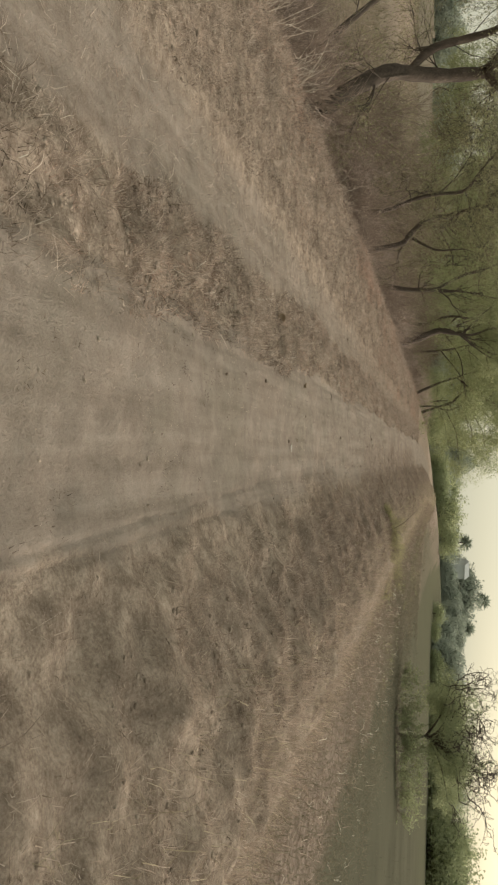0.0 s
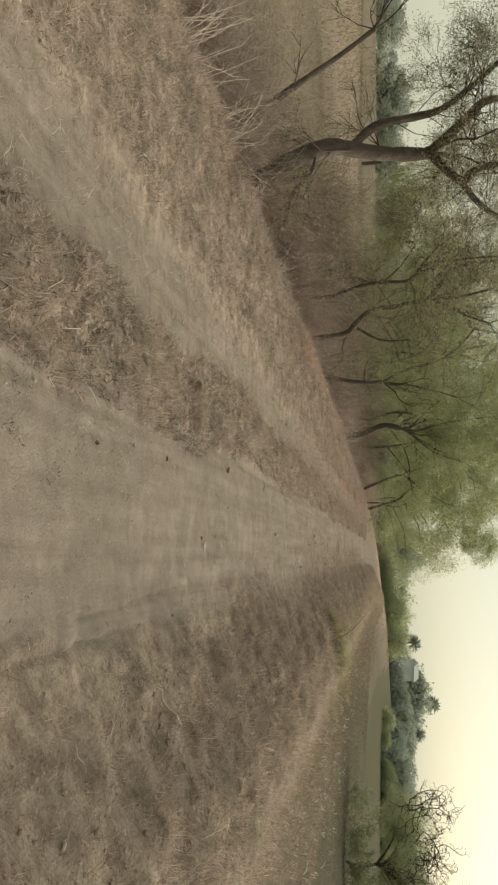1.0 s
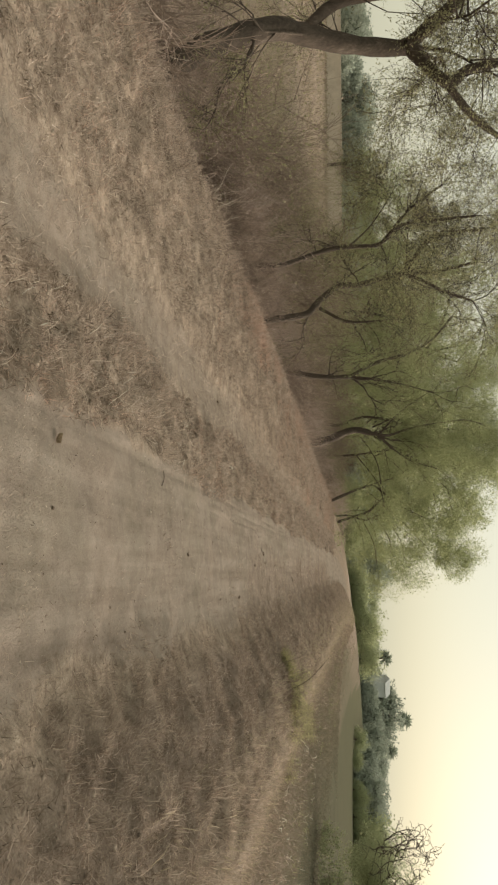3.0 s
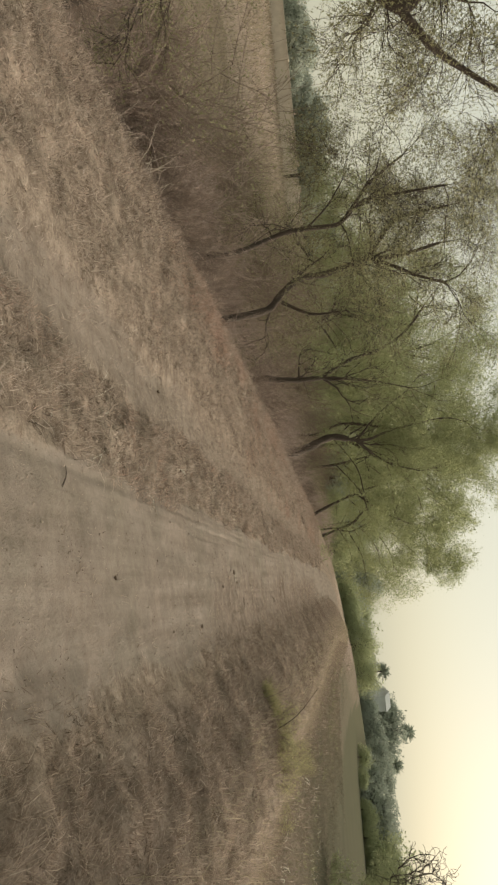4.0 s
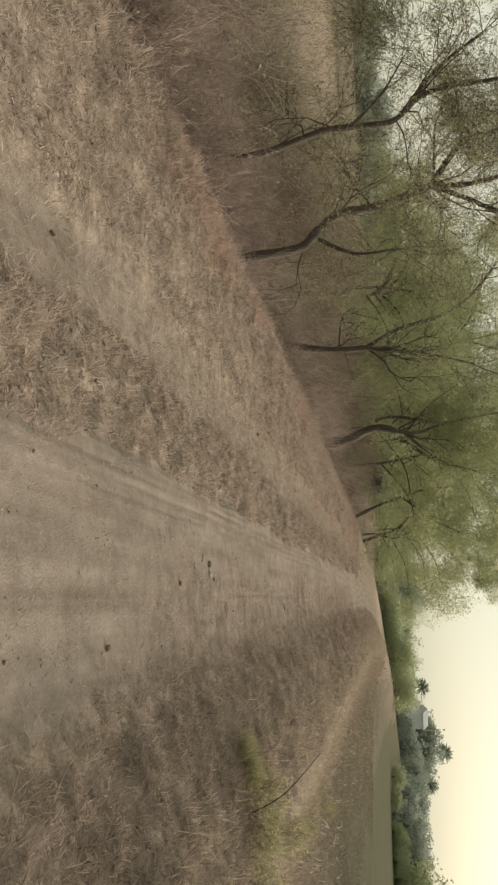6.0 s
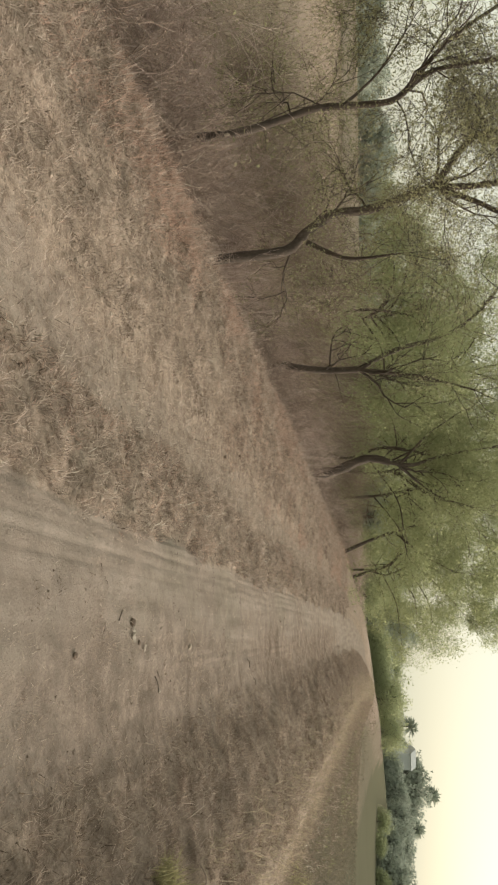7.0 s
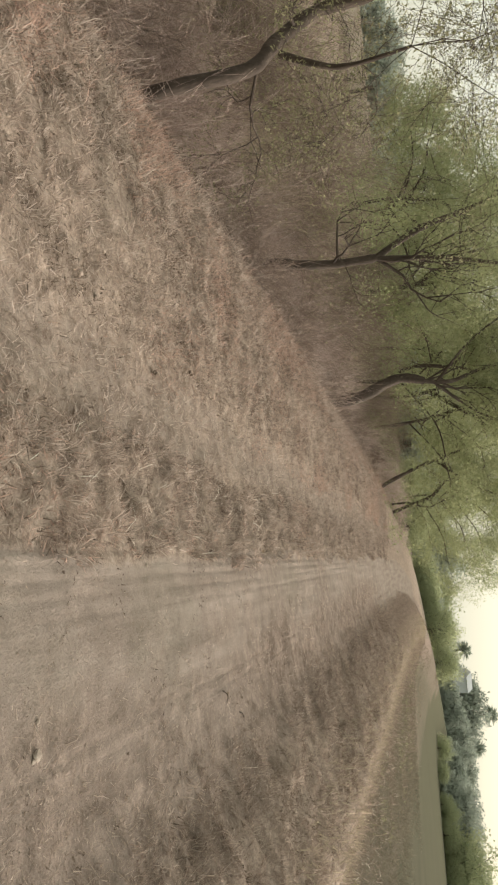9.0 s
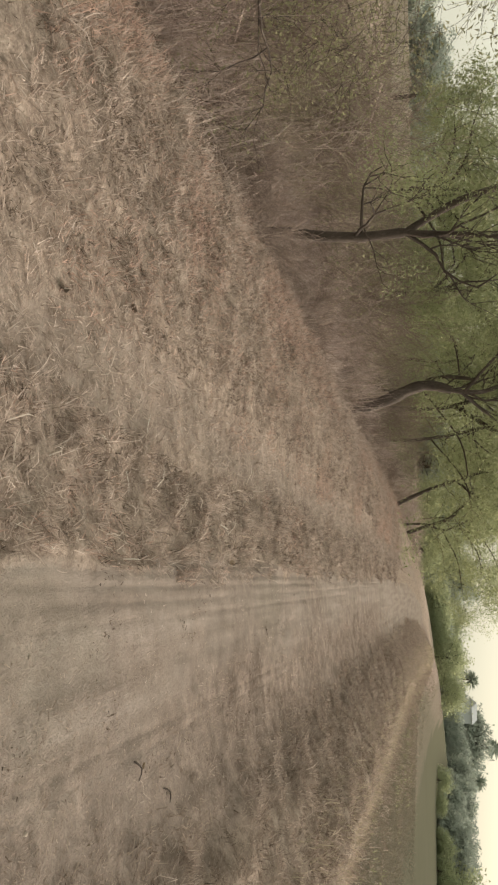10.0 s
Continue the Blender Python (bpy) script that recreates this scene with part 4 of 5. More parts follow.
tree("crooked tree with forked limbs and small leaves", [
    ([(-5.45, 19.8, -0.95), (-5.5, 19.8, -0.7), (-5.66, 20.0, 0.1), (-5.98, 20.1, 0.38), (-6.39, 20.3, 0.79), (-6.42, 20.3, 1.29), (-6.48, 20.2, 1.71), (-6.53, 20.0, 2.27)], 0.08, 0.058, 4),
    ([(-6.53, 20.0, 2.27), (-7.23, 20.0, 2.78), (-7.37, 20.0, 3.2), (-7.5, 20.1, 3.9)], 0.06, 0.03, 6),
    ([(-6.53, 20.0, 2.27), (-6.55, 20.1, 2.9), (-6.75, 20.2, 3.7)], 0.055, 0.028, 6),
    ([(-6.53, 20.0, 2.27), (-6.2, 20.0, 2.88), (-6.04, 20.0, 3.12), (-5.8, 20.0, 3.7)], 0.045, 0.025, 6),
    ([(-5.83, 20.1, 0.42), (-5.51, 20.0, 0.89), (-5.4, 19.9, 1.21), (-5.38, 19.8, 1.68)], 0.04, 0.015, 4),
], 6, BARK, LEAF_OLIVE, 3, 0.042, 0.06, level=3, reach=1.5, kids=5, rise=-0.03, thin=0.4, full=True)
tree("slender forked tree with light green leaves", [
    ([(-5.68, 24.6, -1.1), (-5.66, 24.6, -0.7), (-5.54, 24.6, -0.2), (-5.47, 24.6, 0.3), (-5.46, 24.6, 0.62), (-5.46, 24.6, 0.98)], 0.082, 0.064, 2),
    ([(-5.46, 24.6, 0.98), (-5.85, 24.6, 1.73), (-6.09, 24.6, 2.64), (-6.51, 24.6, 3.32), (-7.1, 24.6, 3.82)], 0.056, 0.028, 7),
    ([(-5.46, 24.6, 0.98), (-5.37, 24.6, 1.61), (-5.24, 24.6, 2.28), (-4.94, 24.6, 3.24)], 0.042, 0.02, 5),
], 8, BARK, LEAF_GREEN, 7, 0.045, 0.09, level=3, reach=1.6, kids=4, full=True)
tree("dark twisted tree with a dense green crown", [
    ([(-5.1, 33.0, -0.6), (-5.16, 33.0, -0.15), (-5.51, 33.0, 0.74), (-5.55, 33.0, 1.18), (-5.42, 33.0, 1.62)], 0.18, 0.11, 0),
    ([(-5.42, 33.0, 1.55), (-5.33, 33.0, 2.31), (-5.55, 33.0, 3.01), (-5.72, 33.0, 3.86), (-5.88, 33.0, 5.2), (-5.7, 33.2, 6.0)], 0.06, 0.03, 10),
    ([(-5.31, 33.0, 1.9), (-6.2, 32.6, 2.8), (-6.9, 32.4, 3.9)], 0.045, 0.02, 9),
    ([(-5.31, 33.0, 1.9), (-4.5, 33.6, 3.0), (-4.1, 33.8, 4.2)], 0.04, 0.02, 9),
], 9, BARK, LEAF_GREEN, 13, 0.066, 0.09, level=3, reach=2.0, first=0.5, rise=0.1, thin=0.3, kids=5, hang=0.6)
tree("leaning dark tree with a dense green crown", [
    ([(-3.9, 46.0, -0.5), (-4.17, 46.0, -0.15), (-4.58, 46.0, 0.8), (-4.86, 46.0, 1.62), (-5.27, 46.0, 2.97), (-5.4, 46, 4.4)], 0.10, 0.05, 10),
    ([(-4.9, 46.0, 1.9), (-3.8, 45.8, 3.2), (-3.0, 45.5, 4.6)], 0.06, 0.03, 9),
], 10, BARK, LEAF_GREEN, 9, 0.10, 0.10, level=3, reach=2.2, first=0.35, rise=0.08, thin=0.35, kids=5, hang=0.7)
tree("leaning dark tree with drooping green branches", [
    ([(-3.0, 50.0, -0.4), (-3.25, 50.0, 0.25), (-3.71, 50.0, 1.59), (-4.47, 50.0, 2.5), (-4.18, 50.0, 3.95), (-3.6, 50, 5.2)], 0.10, 0.05, 10),
    ([(-4.2, 50.0, 2.4), (-2.8, 50.0, 3.9), (-1.6, 50.0, 5.0)], 0.06, 0.03, 9),
], 11, BARK, LEAF_GREEN, 9, 0.10, 0.10, level=3, reach=2.3, first=0.35, rise=0.08, thin=0.35, kids=5, hang=0.8)
tree("dense green tree on the bank", [
    ([(-6.8, 40, -0.8), (-6.6, 40, 1.2), (-6.9, 40, 3.0), (-6.5, 40, 5.0)], 0.08, 0.05, 12),
    ([(-6.7, 40, 1.8), (-5.6, 39.6, 3.2), (-5.0, 39.4, 4.6)], 0.1, 0.05, 9),
], 12, BARK, LEAF_GREEN, 11, 0.10, 0.16, level=3, reach=2.2)



def green_tree(x, y, tall, wide, seed, label="dense green tree on the bank", low=0.25, leaf=0.12, per=4, group="trees along the bank", stuff=LEAF_GREEN, level=3):
    """A broad-crowned tree: a crooked trunk with limbs all round, hanging low."""
    r = random.Random(seed)
    z = float(height(x, y))
    dx, dy = r.uniform(-0.7, 0.7), r.uniform(-0.5, 0.5)
    limbs = [([(x, y, z - 0.2), (x + 0.5 * dx + r.uniform(-0.15, 0.15), y, z + tall * 0.13), (x + 0.4 * dx + r.uniform(-0.3, 0.3), y + dy * 0.5, z + tall * 0.26), (x + dx + r.uniform(-0.4, 0.4), y + dy, z + tall * 0.48), (x + 0.8 * dx + r.uniform(-0.4, 0.4), y, z + tall * 0.7)], 0.006 * tall + 0.02, 0.04, 5)]
    for c in range(8):
        a, f = c * 2.4 + r.uniform(-0.3, 0.3), low + (0.75 - low) * c / 8
        p = Vector(limbs[0][0][1]).lerp(Vector(limbs[0][0][4]), f)
        q = p + Vector((math.cos(a) * wide * 0.22, math.sin(a) * wide * 0.22, tall * 0.1))
        e = p + Vector((math.cos(a) * wide * 0.38, math.sin(a) * wide * 0.38, tall * 0.12))
        limbs.append(([tuple(p), tuple(q), tuple(e)], 0.035, 0.02, 2))
    return tree(label, limbs, seed, BARK, stuff, per, leaf, leaf * 1.6, level=level, reach=wide * 0.3, rise=0.02, group=group, sides=2)


green_tree(-9.6, 31.0, 5.2, 4.4, 61, leaf=0.08, per=6, low=0.5)
green_tree(-8.9, 36.0, 9.6, 6.6, 66, leaf=0.09, per=7, low=0.15)
green_tree(-10.4, 39.5, 10.6, 7.4, 67, leaf=0.12, per=5, low=0.12)
green_tree(-10.5, 46.0, 11.5, 8.0, 68, leaf=0.13, per=5, low=0.12)
green_tree(-7.2, 38.0, 10.4, 7.2, 62, leaf=0.105, per=5, low=0.12)
green_tree(-6.2, 43.0, 11.2, 7.4, 63, leaf=0.118, per=5, low=0.12)
green_tree(-9.5, 54.0, 8.5, 6.5, 69, leaf=0.12, per=6, low=0.15)
green_tree(-3.6, 52.5, 8.0, 7.5, 64, leaf=0.11, per=6, low=0.15)
green_tree(-4.5, 60.0, 7.5, 7.5, 65, leaf=0.11, per=6, low=0.15)

# ---- the far side of the fields ----
def far_tree_kinds():
    kinds = []
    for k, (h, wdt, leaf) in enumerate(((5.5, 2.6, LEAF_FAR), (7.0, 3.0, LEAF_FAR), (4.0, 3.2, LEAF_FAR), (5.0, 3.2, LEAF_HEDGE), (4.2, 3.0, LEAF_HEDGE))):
        w = Wood(40 + k)
        w.limb([(0, 0, -0.3), (0.1, 0, h * 0.2), (-0.1, 0.1, h * 0.5)], 0.2, 0.1, 5)
        for c in range(26):
            a, f = c * 2.4, c / 26
            o = Vector((0, 0, h * (0.05 + 0.5 * f)))
            e = o + Vector((math.cos(a) * wdt, math.sin(a) * wdt, h * (0.05 + 0.15 * f))) * (1 - 0.55 * f * f)
            e.z = h * (0.12 + 0.8 * f) * w.r.uniform(0.85, 1.1)
            w.tube([o, o.lerp(e, 0.5), e], [0.06, 0.04, 0.02], 3)
            for q in (o.lerp(e, 0.5), o.lerp(e, 0.75), e):
                w.tips.append(([q + Vector((w.r.gauss(0, 0.35), w.r.gauss(0, 0.35), w.r.gauss(0, 0.3))) for j in range(4)], Vector((0, 0, 1))))
        top = empty("far_tree", pose(0, 0, 0), "green tree beyond the fields, haze painted into its leaf colour", "tree", "trees beyond the fields")
        part("trunk", w.mesh("trunk", BARK), BARK, top)
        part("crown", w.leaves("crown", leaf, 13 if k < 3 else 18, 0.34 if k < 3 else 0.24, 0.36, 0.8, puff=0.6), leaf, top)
        kinds.append(top)
    return kinds


FAR = far_tree_kinds()


def far_row(n, x0, y0, x1, y1, low, high, seed, jitter=4.0, kinds=(0, 1, 2)):
    r = random.Random(seed)
    for k in range(n):
        t = (k + r.uniform(0.2, 0.8)) / n
        x, y = x0 + (x1 - x0) * t + r.gauss(0, jitter), y0 + (y1 - y0) * t + r.gauss(0, jitter)
        s = r.uniform(low, high)
        copy_thing(FAR[kinds[k % len(kinds)]], pose(x, y, float(height(x, y)), 0, 0, r.uniform(0, 360)) @ Matrix.Diagonal((s * r.uniform(1, 1.3), s * r.uniform(1, 1.3), s, 1)))


far_row(12, -8, 112, 10, 128, 0.9, 1.1, 1, 2.5, (3, 4))
far_row(10, 18, 186, 40, 188, 0.95, 1.1, 12, 0.8, (0, 2))
far_row(30, 22, 262, 175, 190, 0.8, 1.3, 2)
far_row(20, 38, 175, 34, 118, 0.75, 0.95, 3, 2.5)
far_row(18, 46, 158, 130, 96, 0.9, 1.2, 7, 2.5)
far_row(34, -125, 92, -22, 98, 0.6, 0.9, 4, 3.0)
far_row(26, -110, 76, -30, 84, 0.5, 0.75, 8, 2.0)
far_row(12, -22, 96, 2, 125, 0.8, 1.1, 5)
far_row(40, 40, 118, 98, 86, 0.85, 1.4, 9, 3.0, (3, 4))
far_row(9, -8, 92, 10, 100, 0.5, 0.75, 10, 2.0, (3, 4))
for fx, fy, fs in ((31, 224, 1.2), (35, 221, 1.65), (39, 219, 1.95), (43, 220, 1.65), (48, 216, 1.25)):
    copy_thing(FAR[1], pose(fx, fy, -0.9, 0, 0, fx * 37) @ Matrix.Diagonal((fs, fs, fs, 1)))
far_row(10, 25, 118, 44, 112, 0.35, 0.5, 11, 0.8, (3, 4))
for o in FAR:
    for q in (*o.children, o):
        bpy.data.objects.remove(q)
for k, (gx, gy, gt) in enumerate(((-33.5, 67, 7.4), (-29.0, 66.5, 9.6), (-24.2, 68, 9.0), (-19.4, 68, 9.2), (-14.8, 69, 9.6), (-10.5, 72, 9.8))):
    green_tree(gx, gy, gt, gt * 0.9, 70 + k, "green leafy tree at the field's end", 0.12, 0.2, 3, "trees at the field's end")


# ---- palms that rise above the far trees ----
def palm(x, y, top_z, seed):
    r = random.Random(seed)
    z = float(height(x, y))
    w = Wood(seed)
    tall = top_z - z - 1.2
    w.limb([(0, 0, -0.3), (0.15, 0, tall * 0.5), (0.1, 0.1, tall)], 0.28, 0.2)
    p = empty("palm_tree", pose(x, y, z), "tall palm with a spiky crown, far off", "palm tree", "far palms")
    part("trunk", w.mesh("trunk", BARK), BARK, p)
    bm = bmesh.new()
    for c in range(70):
        a, el = c * 2.4, r.uniform(-0.6, 1.3)
        d = Vector((math.cos(a) * math.cos(el), math.sin(a) * math.cos(el), math.sin(el)))
        s = Vector((-math.sin(a), math.cos(a), 0)) * 0.3
        o = Vector((0.1, 0.1, tall))
        m, e = o + d * 1.7, o + d * r.uniform(2.7, 3.5) + Vector((0, 0, -0.7))
        v = [bm.verts.new(q) for q in (o - s * 0.3, o + s * 0.3, m + s, e, m - s)]
        bm.faces.new(v)
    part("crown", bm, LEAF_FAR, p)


palm(41.8, 226, 13.1, 1)
palm(24.8, 226, 7.9, 2)
palm(34.6, 226, 8.5, 3)
palm(50.2, 226, 8.9, 4)

# ---- the thorn tree in the crop field ----
def thorn_tree(x, y, seed):
    """A low wide tree: leafy below, with crooked bare twigs standing out of the top."""
    w, low = Wood(seed), Wood(seed + 1)
    r = w.r
    z = float(height(x, y))
    w.limb([(0, 0, -0.3), (0.15, 0, 0.7), (0.0, 0.1, 1.5)], 0.07, 0.055)

    def crook(p, d, length, radius, kids):
        """A twig that winds as it goes and hangs at its end."""
        pts, q, dd, n = [p.copy()], p.copy(), d.normalized(), 7
        for k in range(n):
            dd = (dd + Vector((r.gauss(0, 0.42), r.gauss(0, 0.42), r.gauss(0.12 - 0.06 * k, 0.36)))).normalized()
            q = q + dd * length / n
            pts.append(q.copy())
        w.tube(pts, [max(radius * (1 - 0.7 * k / n), 0.009) for k in range(n + 1)], 4)
        for c in range(kids):
            k = r.randrange(1, n)
            crook(pts[k], Vector((r.gauss(0, 1), r.gauss(0, 0.8), r.gauss(0.5, 0.7))), length * r.uniform(0.4, 0.7), radius * 0.6, kids - 2)

    for c in range(28):
        a = c * 2.4 + r.uniform(-0.4, 0.4)
        o = Vector((0.05, 0.05, 1.3 + 0.025 * c))
        reach = r.uniform(1.0, 3.5)
        e = o + Vector((math.cos(a) * reach, math.sin(a) * reach * 0.6, r.uniform(0.8, 1.7)))
        m = o.lerp(e, 0.45) + Vector((r.gauss(0, 0.2), r.gauss(0, 0.2), r.uniform(0.1, 0.4)))
        run = w.limb([tuple(o), tuple(m), tuple(e)], 0.04, 0.02, 4, 0.2)
        for k, down in ((-2, 0.1), (4, 0.1), (-3, 0.3)):
            low.grow(run[k] - Vector((0, 0, down)), e - o, 0.9, 0.01, 2, spread=1.1, rise=-0.08, kids=5, wander=0.5)
        crook(run[-1], Vector((0.4 * math.cos(a), r.gauss(0, 0.3), 1.0)), r.uniform(1.6, 2.8), 0.028, 5)
    t = empty("thorn_tree", pose(x, y, z), "low thorn tree, leafy below with crooked bare twigs above", "tree")
    part("trunk", w.mesh("trunk", BARK), BARK, t)
    part("crown", low.leaves("crown", LEAF_HEDGE, 7, 0.075, 0.12, 0.5), LEAF_HEDGE, t)


thorn_tree(13.8, 37.5, 21)


# ---- shrubs ----
def shrub_kind(seed, tall, wide, stems, leaf, per, size, label, bark=BARK_PALE, level=2):
    w = Wood(seed)
    for c in range(stems):
        a = c * 2.4 + w.r.uniform(-0.4, 0.4)
        w.grow(Vector((math.cos(a) * 0.06, math.sin(a) * 0.06, -0.05)), Vector((math.cos(a) * wide, math.sin(a) * wide, tall * w.r.uniform(0.7, 1.3))), tall * w.r.uniform(0.55, 0.95), 0.009 + 0.004 * tall, level, spread=0.7, rise=0.1, kids=5, wander=0.3)
    s = empty("shrub", pose(0, 0, 0), label, "shrub", "shrubs on the bank")
    part("branchwork", w.mesh("branchwork", bark), bark, s)
    if per:
        part("foliage", w.leaves("foliage", leaf, per, size, 0.05, 0.5), leaf, s)
    return s


LOW = shrub_kind(92, 1.5, 1.2, 9, LEAF_HEDGE, 3, 0.11, "low yellowish green bush under the thorn tree")
SKIRT = shrub_kind(91, 1.9, 1.3, 10, LEAF_GREEN, 3, 0.13, "leafy green bush at the field's end")
for k in range(5, 14):
    copy_thing(SKIRT, pose(-30 + 1.5 * k, 53.5 + (k * 7 % 5) * 0.6, float(height(-30 + 1.5 * k, 54)), 0, 0, k * 77) @ Matrix.Scale(1.0 + 0.07 * (k % 5), 4))
for sx, sy, sc in ((12.0, 35.9, 0.75), (13.0, 35.6, 0.8), (13.9, 35.7, 0.85), (14.9, 35.9, 0.8), (16.2, 36.6, 0.8), (17.5, 37.4, 0.7), (10.8, 36.8, 0.6)):
    copy_thing(LOW, pose(sx, sy, float(height(sx, sy)), 0, 0, sx * 77) @ Matrix.Scale(sc, 4))
KINDS = [shrub_kind(81, 0.7, 0.5, 9, LEAF_OLIVE, 0, 0.03, "dry leafless shrub on the bank"),
         shrub_kind(82, 0.9, 0.7, 9, LEAF_OLIVE, 0, 0.03, "dry leafless shrub on the bank"),
         shrub_kind(83, 1.5, 0.9, 9, LEAF_OLIVE, 1, 0.04, "thin shrub with sparse olive leaves"),
         shrub_kind(84, 2.0, 1.0, 9, LEAF_OLIVE, 1, 0.045, "thin shrub with sparse olive leaves"),
         shrub_kind(85, 1.3, 0.9, 10, LEAF_GREEN, 2, 0.06, "green leafy shrub on the bank")]
TANGLE = []
for k, (tall, stems) in enumerate(((1.1, 13), (1.5, 14), (0.8, 12))):
    w = Wood(191 + k)
    for c in range(stems):
        a = c * 2.4 + w.r.uniform(-0.4, 0.4)
        w.grow(Vector((math.cos(a) * 0.12, math.sin(a) * 0.12, -0.05)), Vector((math.cos(a) * 0.8, math.sin(a) * 0.8, w.r.uniform(0.5, 1.6))), tall * w.r.uniform(0.6, 1.0), 0.008, 2, spread=1.1, rise=0.02, kids=6, wander=0.5)
    bush = empty("thorn_bush", pose(0, 0, 0), "tangled leafless thorn bush on the bank", "shrub", "thorn bushes on the bank")
    part("branchwork", w.mesh("branchwork", BARK_TWIG), BARK_TWIG, bush)
    TANGLE.append(bush)
tr = random.Random(77)
for k in range(64):
    y = 7 + 26 * tr.random()
    u = tr.uniform(-7.8, -5.7)
    x = u + float(bend(y))
    copy_thing(TANGLE[k % 3], pose(x, y, float(height(x, y)), 0, 0, tr.uniform(0, 360)) @ Matrix.Scale(tr.uniform(0.65, 1.1) * (0.75 if y < 12 else 1.0), 4))
r = random.Random(5)
for k in range(110):
    y = 5 + 58 * r.random() ** 1.5
    u = r.uniform(-6.6, -4.7)
    x = u + float(bend(y))
    copy_thing(KINDS[k % 2], pose(x, y, float(height(x, y)), 0, 0, r.uniform(0, 360)) @ Matrix.Scale(r.uniform(0.6, 1.05), 4))
for k in range(110):
    y = 13 + 44 * r.random() ** 1.2
    u = r.uniform(-10.0, -6.3)
    x = u + float(bend(y))
    if y < 21 and u < -7.3:
        continue
    kind = KINDS[2 + k % 2] if y < 40 or k % 3 else KINDS[4]
    copy_thing(kind, pose(x, y, float(height(x, y)), 0, 0, r.uniform(0, 360)) @ Matrix.Scale(r.uniform(0.75, 1.2) * (1.1 if 21 < y < 38 else 1.0), 4))
cx = 1.1 + 0.8 * RNG.random(46) ** 1.3
cy = 14.55 + RNG.uniform(0.0, 0.5, 46) + 0.25 * (cx - 1.12)
cx, cy = np.repeat(cx, 60) + RNG.normal(0, 0.05, 2760), np.repeat(cy, 60) + RNG.normal(0, 0.05, 2760)
grass("green_clump", "low yellow-green clump on the bank's crest", "weeds", (cx, cy, cx), (0.05, 0.2), 0.005, 0.5, LEAF_CLUMP, None, (0, 0), 0.9)
yellow = shrub_kind(90, 0.42, 0.34, 7, LEAF_BRIGHT, 2, 0.034, "small yellow-green shrub on the low bank")
for x, y, sc in ((1.38, 14.4, 0.6), (1.75, 14.5, 0.5), (2.1, 16.0, 0.6), (2.6, 18.0, 0.55), (1.9, 14.2, 0.55), (3.2, 20.5, 0.6), (3.5, 23.0, 0.6), (4.4, 26.0, 0.7), (3.1, 17.0, 0.6)):
    copy_thing(yellow, pose(x, y, float(height(x, y)), 0, 0, x * 90) @ Matrix.Scale(sc, 4))
for o in (*KINDS, *TANGLE, yellow, SKIRT, LOW):
    for q in (*o.children, o):
        bpy.data.objects.remove(q)


# ---- the boundary wall across the lower field ----
def box(bm, x0, x1, y0, y1, z0, z1, bevel=0.0):
    g = bmesh.ops.create_cube(bm, size=1.0, matrix=Matrix.Translation(((x0 + x1) / 2, (y0 + y1) / 2, (z0 + z1) / 2)) @ Matrix.Diagonal((x1 - x0, y1 - y0, z1 - z0, 1)))
    if bevel:
        bmesh.ops.bevel(bm, geom=list({e for v in g["verts"] for e in v.link_edges}), offset=bevel, segments=2, affect="EDGES")


wall = tagged(new("boundary_wall"), "low plastered boundary wall across the field", "wall", kind="structure")
wall.matrix_basis = pose(0, 62, 0)
edges = [-96, -86, -76, -66, -56.5, -46, -35.6]
for a, b in zip(edges[:-1], edges[1:]):
    bm = bmesh.new()
    box(bm, a + 0.2, b - 0.2, -0.1, 0.1, -1.7, -0.2, 0.01)
    part("wall_panel", bm, PLASTER, wall)
    bm = bmesh.new()
    box(bm, a + 0.2, b - 0.2, -0.14, 0.14, -0.2, -0.1, 0.02)
    part("coping", bm, PLASTER, wall)
for a in edges:
    bm = bmesh.new()
    box(bm, a - 0.2, a + 0.2, -0.2, 0.2, -1.7, 0.0 if a > -40 else -0.05, 0.02)
    part("pillar", bm, PLASTER, wall)
for a, b in ((-33.2, -28.5), (-28.5, -24.0)):
    bm = bmesh.new()
    box(bm, a + 0.2, b - 0.2, -0.1, 0.1, -1.7, -0.15, 0.01)
    part("wall_panel", bm, PLASTER, wall)
    bm = bmesh.new()
    box(bm, a - 0.2, a + 0.2, -0.2, 0.2, -1.7, 0.0, 0.02)
    part("pillar", bm, PLASTER, wall)
bm = bmesh.new()
box(bm, -35.4, -33.4, -0.1, 0.1, -1.7, -0.18, 0.01)
part("wall_panel", bm, PLASTER, wall)
post = empty("wooden_post", pose(-34.4, 61.75, float(height(-34.4, 61.75))), "dark weathered wooden post standing against the boundary wall", "post")
bm = bmesh.new()
box(bm, -0.12, 0.12, -0.08, 0.08, -0.1, 1.75, 0.02)
part("shaft", bm, BARK, post)
bm = bmesh.new()
box(bm, -0.17, 0.17, -0.11, 0.11, 1.55, 1.67, 0.02)
part("cap", bm, BARK, post)

# ---- the pale building among the far trees ----
house = empty("farm_building", pose(29.9, 207, -0.9, 0, 0, 12), "pale farm building among the far trees", "building")
bm = bmesh.new()
box(bm, -1.9, 1.9, -3, 3, 0, 7.0)
part("wall", bm, PALE_WALL, house)
bm = bmesh.new()
v = [bm.verts.new(p) for p in ((-2.1, -3.3, 7.0), (2.1, -3.3, 7.0), (2.1, 3.3, 7.0), (-2.1, 3.3, 7.0), (-2.1, 0, 8.3), (2.1, 0, 8.3))]
